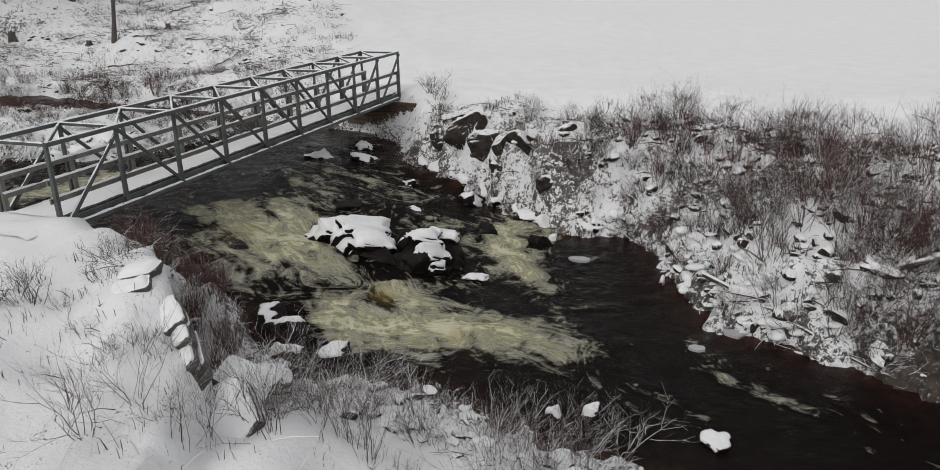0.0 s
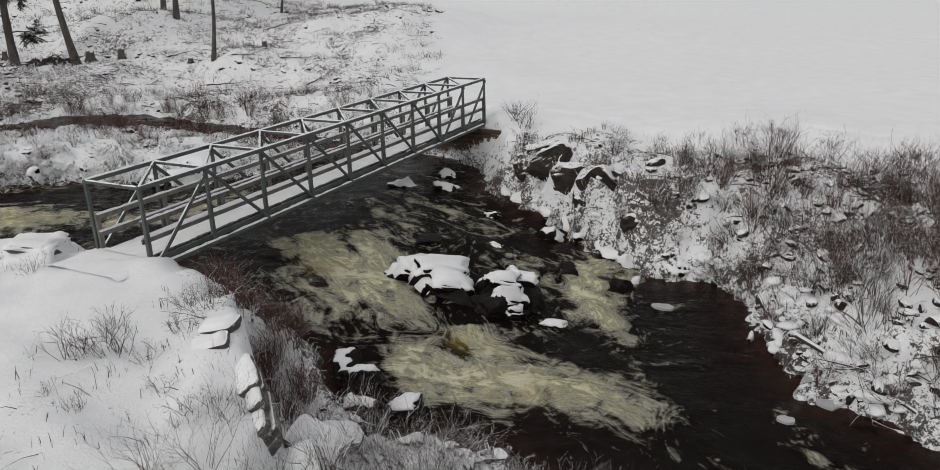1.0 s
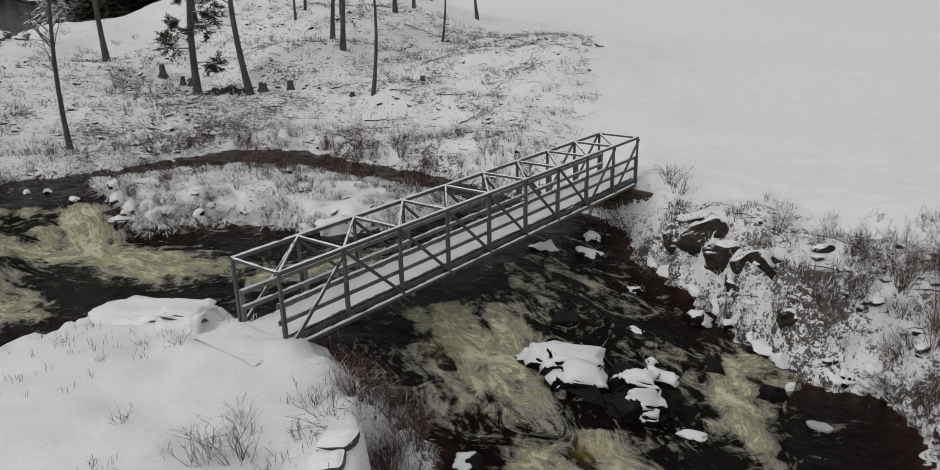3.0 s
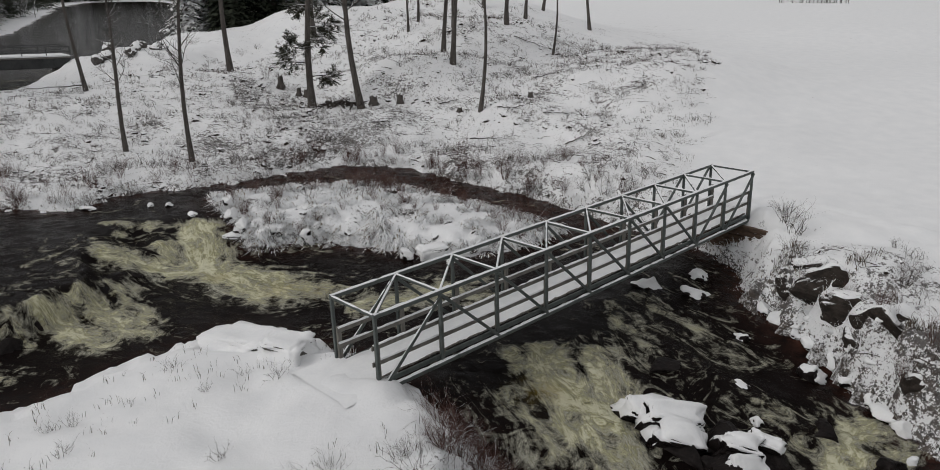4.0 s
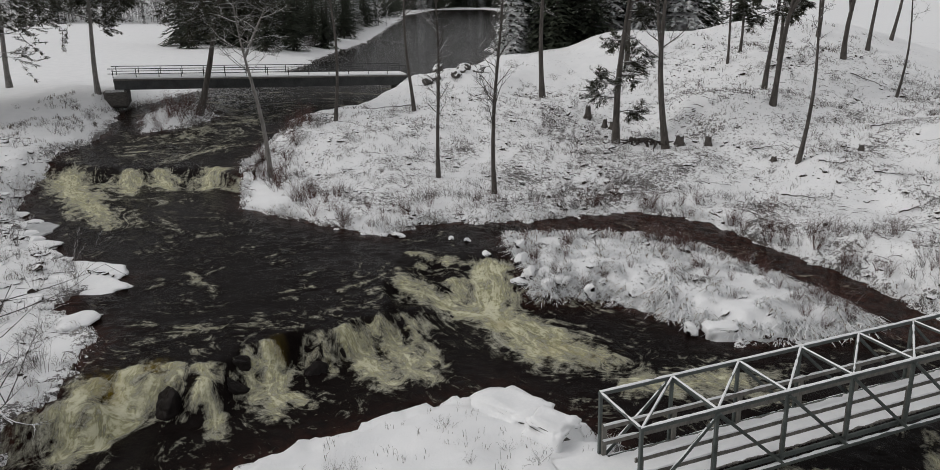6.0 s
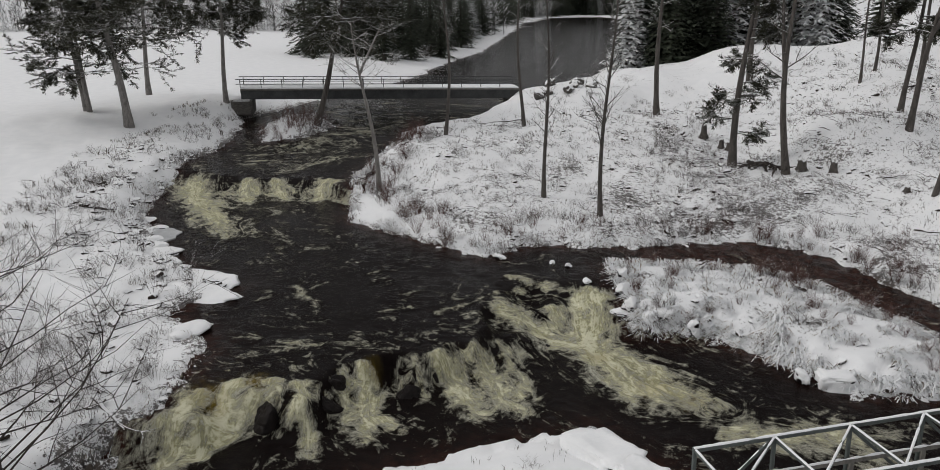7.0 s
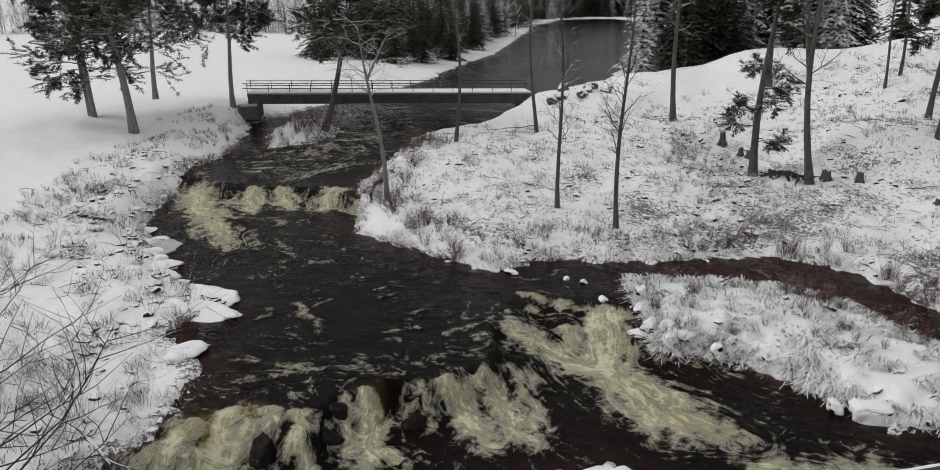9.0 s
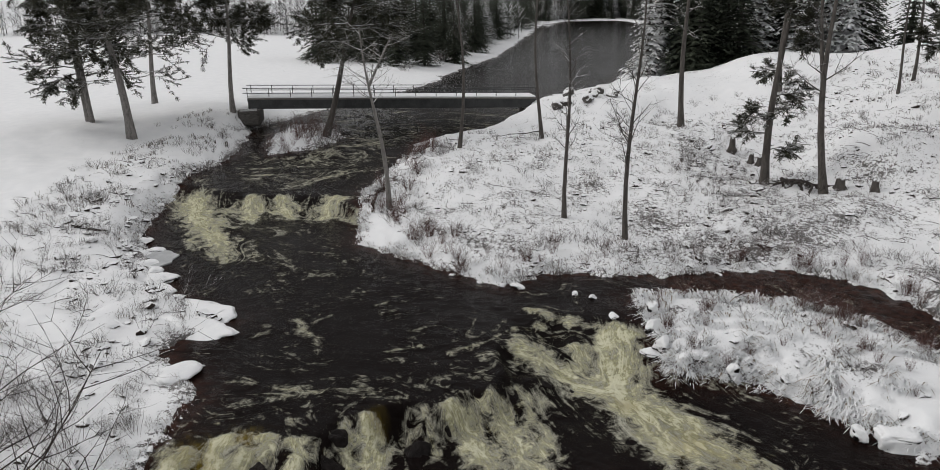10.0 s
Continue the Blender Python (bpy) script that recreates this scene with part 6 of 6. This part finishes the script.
scatter("low_brush", 70, (3, 30, 4, 24), lambda x, y, d: (d > 0.2) & (y > 4), (0.8, 1.5), 3)
scatter("tall_shrub", 16, (12, 30, 5, 22), lambda x, y, d: (d > 0.8) & (y < 20), (0.6, 1.1), 19)
scatter("red_shrub", 36, (11, 30, 5, 22), lambda x, y, d: (d > 0.2) & (y < 21), (0.7, 1.3), 20)
scatter("sapling", 34, (13, 30, 5, 22), lambda x, y, d: (d > 0.4) & (y < 21), (0.7, 1.2), 4)
scatter("low_brush", 16, (-26, -7, 5, 21), lambda x, y, d: inside(x, y, ISLAND) & (d > 0.2), (0.7, 1.2), 5)
scatter("tall_shrub", 16, (-40, -8, -4, 28), lambda x, y, d: on_hill(x, y) & (d > 0.8) & (d < 4), (0.5, 0.8), 7)
scatter("low_brush", 50, (-70, -12, -34, -15), lambda x, y, d: (d > 0.3) & (d < 6) & (y < -15), (0.8, 1.4), 11)
scatter("sapling", 14, (-40, -11, -30, -16), lambda x, y, d: (d > 0.8) & (d < 8) & (y < -15), (0.8, 1.2), 12)
scatter("tall_shrub", 10, (-75, -55, -16, 2), lambda x, y, d: (d > 0.3) & (d < 3) & (y > -6), (0.6, 0.9), 13)
scatter("low_brush", 26, (3, 16, -9, 0), lambda x, y, d: (d > 0.1) & (d < 5) & (y < 0), (0.6, 1.0), 14)
scatter("frosted_shrub", 14, (-8, 6, -13, -2), lambda x, y, d: (d > 1) & (np.abs(x + 1) > 2.0), (0.3, 0.55), 15)
scatter("frosted_shrub", 8, (-80, -63, -16, -7), lambda x, y, d: inside(x, y, ISLET) & (d > 0.2), (1.2, 1.9), 16)
scatter("red_shrub", 40, (-30, -7, 5, 24), lambda x, y, d: (d > 0.1) & (d < 1.6) & (y > 14), (0.6, 1.1), 17)
scatter("red_shrub", 26, (-60, -30, -9, 10), lambda x, y, d: (d > 0.1) & (d < 3.5) & on_hill(x, y), (0.7, 1.2), 18)
scatter("red_shrub", 36, (-26, -7, 5, 21), lambda x, y, d: inside(x, y, ISLAND) & (d > 0.3) & (wave(x, y, 3, 68) > -0.2), (0.4, 0.8), 21)
scatter("tall_shrub", 9, (-74, -63, -15, -8), lambda x, y, d: inside(x, y, ISLET) & (d > 0.3), (0.8, 1.1), 22)
scatter("red_shrub", 16, (1, 9, -4, 2), lambda x, y, d: (d > 0.05) & (d < 1.8) & (x + y > 1.5), (0.7, 1.2), 23)
scatter("frosted_shrub", 26, (-190, -120, -12, 36), lambda x, y, d: (d > 0.5) & (d < 8) & (y < 0.48 * (-x - 124) + 3), (2.0, 3.2), 24)
scatter("sapling", 16, (-20, -10, -26, -19), lambda x, y, d: (d > 0.6), (0.7, 1.3), 25)
scatter("low_brush", 22, (-22, -10, -26, -18), lambda x, y, d: (d > 0.3), (0.8, 1.4), 26)
# a bare tree that leans into view from the west bank
bare_tree(-8.0, -21.0, 9.0, 0.22, 330, (-0.10, 0.02), 44, 0.15, 6.4, BARE_TWIG, "bare spreading tree whose thin twigs hang over the west bank", up=0.25, depth=2)
bare_tree(-8.8, -24.5, 8.0, 0.18, 331, (-0.1, 0.08), 24, 0.2, 4.2, BARE_TWIG, "thin bare tree among the brush of the west bank", up=0.35, depth=2)


# ---- dead grass and weeds ----
def blades(name, box, count, keep, height, width, mat, label, seed, arch=0.6, per=7, way=None):
    """Tufts of bent blades over a stretch of ground, one piece."""
    rng = np.random.RandomState(seed)
    px, py = rng.uniform(box[0], box[1], count), rng.uniform(box[2], box[3], count)
    d = shore(px, py)
    ok = keep(px, py, d)
    px, py = np.repeat(px[ok], per), np.repeat(py[ok], per)
    n = len(px)
    px, py = px + rng.normal(0, 0.12, n), py + rng.normal(0, 0.12, n)
    pz = rough_ground(px, py) - 0.03
    a, h = rng.uniform(0, math.tau, n), height * rng.uniform(0.45, 1.15, n)
    if way is not None:
        a = way(px, py) + rng.normal(0, 0.7, n)
    lean, w = arch * rng.uniform(0.15, 1.2, n) * h, width * rng.uniform(0.7, 1.3, n) * (1 + np.hypot(px, py) / 65)
    ca, sa = np.cos(a), np.sin(a)
    b = rng.uniform(0, math.tau, n) if way is None else a + math.pi / 2
    wx, wy = np.cos(b) * w, np.sin(b) * w
    v = np.zeros((n, 5, 3))
    v[:, 0] = np.stack([px - wx, py - wy, pz], 1)
    v[:, 1] = np.stack([px + wx, py + wy, pz], 1)
    mx, my, mz = px + ca * lean * 0.4, py + sa * lean * 0.4, pz + h * (0.65 if way is None else 0.5)
    v[:, 2] = np.stack([mx + wx * 0.8, my + wy * 0.8, mz], 1)
    v[:, 3] = np.stack([mx - wx * 0.8, my - wy * 0.8, mz], 1)
    v[:, 4] = np.stack([px + ca * lean, py + sa * lean, pz + h * max(0.06, 1 - 0.35 * arch if way is None else 0.06)], 1)
    k = np.arange(n) * 5
    faces = np.stack([k, k + 1, k + 2, k + 3], 1).tolist() + np.stack([k + 3, k + 2, k + 4], 1).tolist()
    return tagged(link_mesh(name, v.reshape(-1, 3).tolist(), faces, mat, None, "", False), label, "grass", kind="stuff")


blades("shore_grass", (-60, 30, -24, 24), 60000, lambda x, y, d: (d > 0.02) & (d < 0.5 + 0.9 * np.clip(wave(x, y, 3, 61), -0.4, 1)) & ((x < 4) | (wave(x, y, 1.5, 77) > 0.35)) & ~((x > 20.5) & (y > 2)) & ~inside(x, y, ISLAND) & ~((x < -3) & (x > -11) & (y < 1.5) & (y > -17)) & ~((x < -20) & (x > -40) & (y < -14)), 0.45, 0.009, SHORE_GRASS, "arching dead grass under snow along the shore", 31, 1.2, 9)
blades("island_grass", (-26.5, -6, 4, 21), 5200, lambda x, y, d: inside(x, y, ISLAND) & ((wave(x, y, 2.6, 62) > 0.25) | (d < 1.0)) & (wave(x, y, 1.3, 74) > -0.5), 0.5, 0.021, SHORE_GRASS, "snow-laden dead grass drooping over the low island's edge", 32, 2.0, 14,
       lambda x, y: np.arctan2(y - 12.5, x + 16.5) - 0.5)
blades("tussock_grass", (-20, -16, 4.6, 7.8), 260, lambda x, y, d: np.hypot(x + 18.1, y - 6.2) < 1.0 + 0.4 * wave(x, y, 1, 78), 0.42, 0.016, SHORE_GRASS, "white drooping grass tussock at the island's tip", 37, 1.8, 16, lambda x, y: np.arctan2(y - 6.2, x + 18.1))
blades("hill_weeds", (-62, -3, -8, 62), 15000, lambda x, y, d: on_hill(x, y) & (d > 1) & (wave(x, y, 5, 63) + 0.6 * wave(x, y, 1.3, 88) > 0.2), 0.46, 0.0055, HILL_GRASS, "sparse brown weeds poking through the hill's snow", 33, 0.7, 4)
blades("bank_weeds", (3, 32, 4, 24), 5200, lambda x, y, d: (wave(x, y, 3, 64) > 0.3) & (d > 0.5) & (y > 4) & (y < 21.5 - 0.15 * (x - 10)), 0.5, 0.009, HILL_GRASS, "brown weeds and grass on the right bank", 34, 0.6)
blades("west_weeds", (-80, -10, -36, -15), 3200, lambda x, y, d: (wave(x, y, 4, 65) > 0.4) & (d > 1) & (d < 9) & (y < -15), 0.55, 0.007, HILL_GRASS, "dead weeds in the snow of the west bank", 35, 0.7)
blades("near_weeds", (-8, 14, -14, 1), 420, lambda x, y, d: (d > 0.6) & (np.abs(x + 1) > 2.0), 0.35, 0.006, HILL_GRASS, "a few thin weeds in the snow by the path", 36, 0.5, 5)


def fallen_twigs(name, box, count, keep, label, seed, thick=0.032):
    """Dead sticks lying half in the snow, one piece."""
    rng = np.random.RandomState(seed)
    px, py = rng.uniform(box[0], box[1], count), rng.uniform(box[2], box[3], count)
    ok = keep(px, py, shore(px, py))
    px, py = px[ok], py[ok]
    pz = rough_ground(px, py)
    acc = ([], [])
    for x, y, z in zip(px, py, pz):
        a, l = rng.uniform(0, math.tau), rng.uniform(0.25, 1.3)
        r = rng.uniform(0.3, 1.0) * thick
        b = Vector((x + l * math.cos(a), y + l * math.sin(a), z + rng.uniform(-0.05, 0.22)))
        tube(acc, [Vector((x, y, z - 0.02)), Vector((x, y, z)).lerp(b, 0.5) + Vector((0, 0, 0.05)), b], [r, r * 0.8, r * 0.4])
    return tagged(link_mesh(name, acc[0], acc[1], TWIG, None, "", False), label, "dead wood", kind="stuff")


fallen_twigs("hill_litter", (-62, -4, -6, 60), 7000, lambda x, y, d: on_hill(x, y) & (d > 0.6) & (wave(x, y, 6, 71) > -0.35), "dark dead sticks strewn over the snowy hill", 41)
fallen_twigs("bank_litter", (3, 30, 4, 23), 900, lambda x, y, d: (d > 0.2) & (y < 22), "dark dead sticks among the brush of the bank", 42)
fallen_twigs("west_litter", (-60, -11, -32, -15), 900, lambda x, y, d: (d > 0.2) & (d < 9) & (y < -15), "dead sticks in the snow of the west bank", 43)
fallen_twigs("near_litter", (2, 16, -9, 1), 260, lambda x, y, d: (d > 0.1), "dead sticks in the snow of the near bank", 44, 0.012)


def rubble(name, box, count, keep, size, label, seed, flat=0.6, mat=None):
    """Stones and clods half buried, dark sides under caps of snow, one piece."""
    rng = np.random.RandomState(seed)
    px, py = rng.uniform(box[0], box[1], count), rng.uniform(box[2], box[3], count)
    ok = keep(px, py, shore(px, py))
    px, py = px[ok], py[ok]
    pz = rough_ground(px, py)
    bm = bmesh.new()
    bmesh.ops.create_icosphere(bm, subdivisions=2, radius=1.0)
    ball = np.array([tuple(v.co) for v in bm.verts])
    tris = np.array([[v.index for v in f.verts] for f in bm.faces])
    bm.free()
    verts, faces = [], []
    for i, (x, y, z) in enumerate(zip(px, py, pz)):
        r = rng.uniform(*size) * rng.uniform(0.5, 1.0)
        p = ball.copy()
        for _ in range(5):
            n = rng.normal(size=3)
            n /= np.linalg.norm(n)
            over = np.clip(p @ n - rng.uniform(0.35, 0.75), 0, None)
            p -= over[:, None] * n
        a = rng.uniform(0, math.tau)
        p = p * (r * rng.uniform(0.8, 1.5), r * rng.uniform(0.6, 1.1), r * flat)
        c, d = math.cos(a), math.sin(a)
        lean = rng.uniform(-0.35, 0.35)
        verts.append(np.stack([p[:, 0] * c - p[:, 1] * d + x, p[:, 0] * d + p[:, 1] * c + y, p[:, 2] + p[:, 0] * lean + z + r * flat * 0.25], 1))
        faces.append(tris + i * len(ball))
    return tagged(link_mesh(name, np.concatenate(verts).tolist(), np.concatenate(faces).tolist(), mat or CLOD, None, "", mat is not None), label, "rubble", kind="stuff")


rubble("hill_rubble", (-62, -8, -8, 58), 4200, lambda x, y, d: on_hill(x, y) & (d > 0.5) & (wave(x, y, 6, 81) + 0.5 * wave(x, y, 2, 82) > 0.55), (0.10, 0.32), "dark clods and stones under snow on the hill", 61)
rubble("ditch_rubble", (-54, -26, 10, 30), 420, lambda x, y, d: polyline_distance(x, y, DITCH)[0] < 2.4, (0.12, 0.4), "dark rubble and roots showing along the hill's ditch", 62, 0.7)
rubble("bank_rubble", (3, 30, 4, 23), 1300, lambda x, y, d: (d > 0.05) & (y > 4) & (y < 21.5 - 0.12 * (x - 10)) & ((x > 12.5) | (wave(x, y, 2, 87) > 0.5)), (0.12, 0.4), "dark stones and clods under snow on the steep bank", 63, 0.75)
rubble("near_rubble", (7, 22, -8, 2), 900, lambda x, y, d: (d > 0.02) & (d < 2.6) & (y < 2), (0.1, 0.34), "stones under snow along the near shore", 64, 0.6)
rubble("west_rubble", (-60, -11, -30, -14), 1500, lambda x, y, d: (d > 0.02) & (d < 5) & (y < -13) & (wave(x, y, 3, 83) > 0.0), (0.16, 0.5), "low snowy stones of the west bank", 65, 0.5)
rubble("island_rubble", (-26, -6, 4, 21), 700, lambda x, y, d: inside(x, y, ISLAND) & ((d < 0.5) | (wave(x, y, 2.2, 67) > 0.5)), (0.12, 0.32), "dark peat clods under snow on the low island", 66, 0.6)
rubble("bank_snow", (15.5, 22, 4.5, 13), 260, lambda x, y, d: (d > 0.0) & (d < 1.5) & (y > 4), (0.2, 0.5), "lumps of snow along the steep shore", 69, 0.42, SNOW)
rubble("outcrop_snow", (3, 15, 14, 20.5), 160, lambda x, y, d: (d > 0.0) & (d < 0.8), (0.2, 0.45), "lumps of snow along the far shore", 70, 0.45, SNOW)
rubble("shore_rubble", (-62, -6, -9, 25), 2600, lambda x, y, d: on_hill(x, y) & (d > 0.0) & (d < 0.9), (0.1, 0.3), "snowy clods along the hill's shore", 67, 0.6)
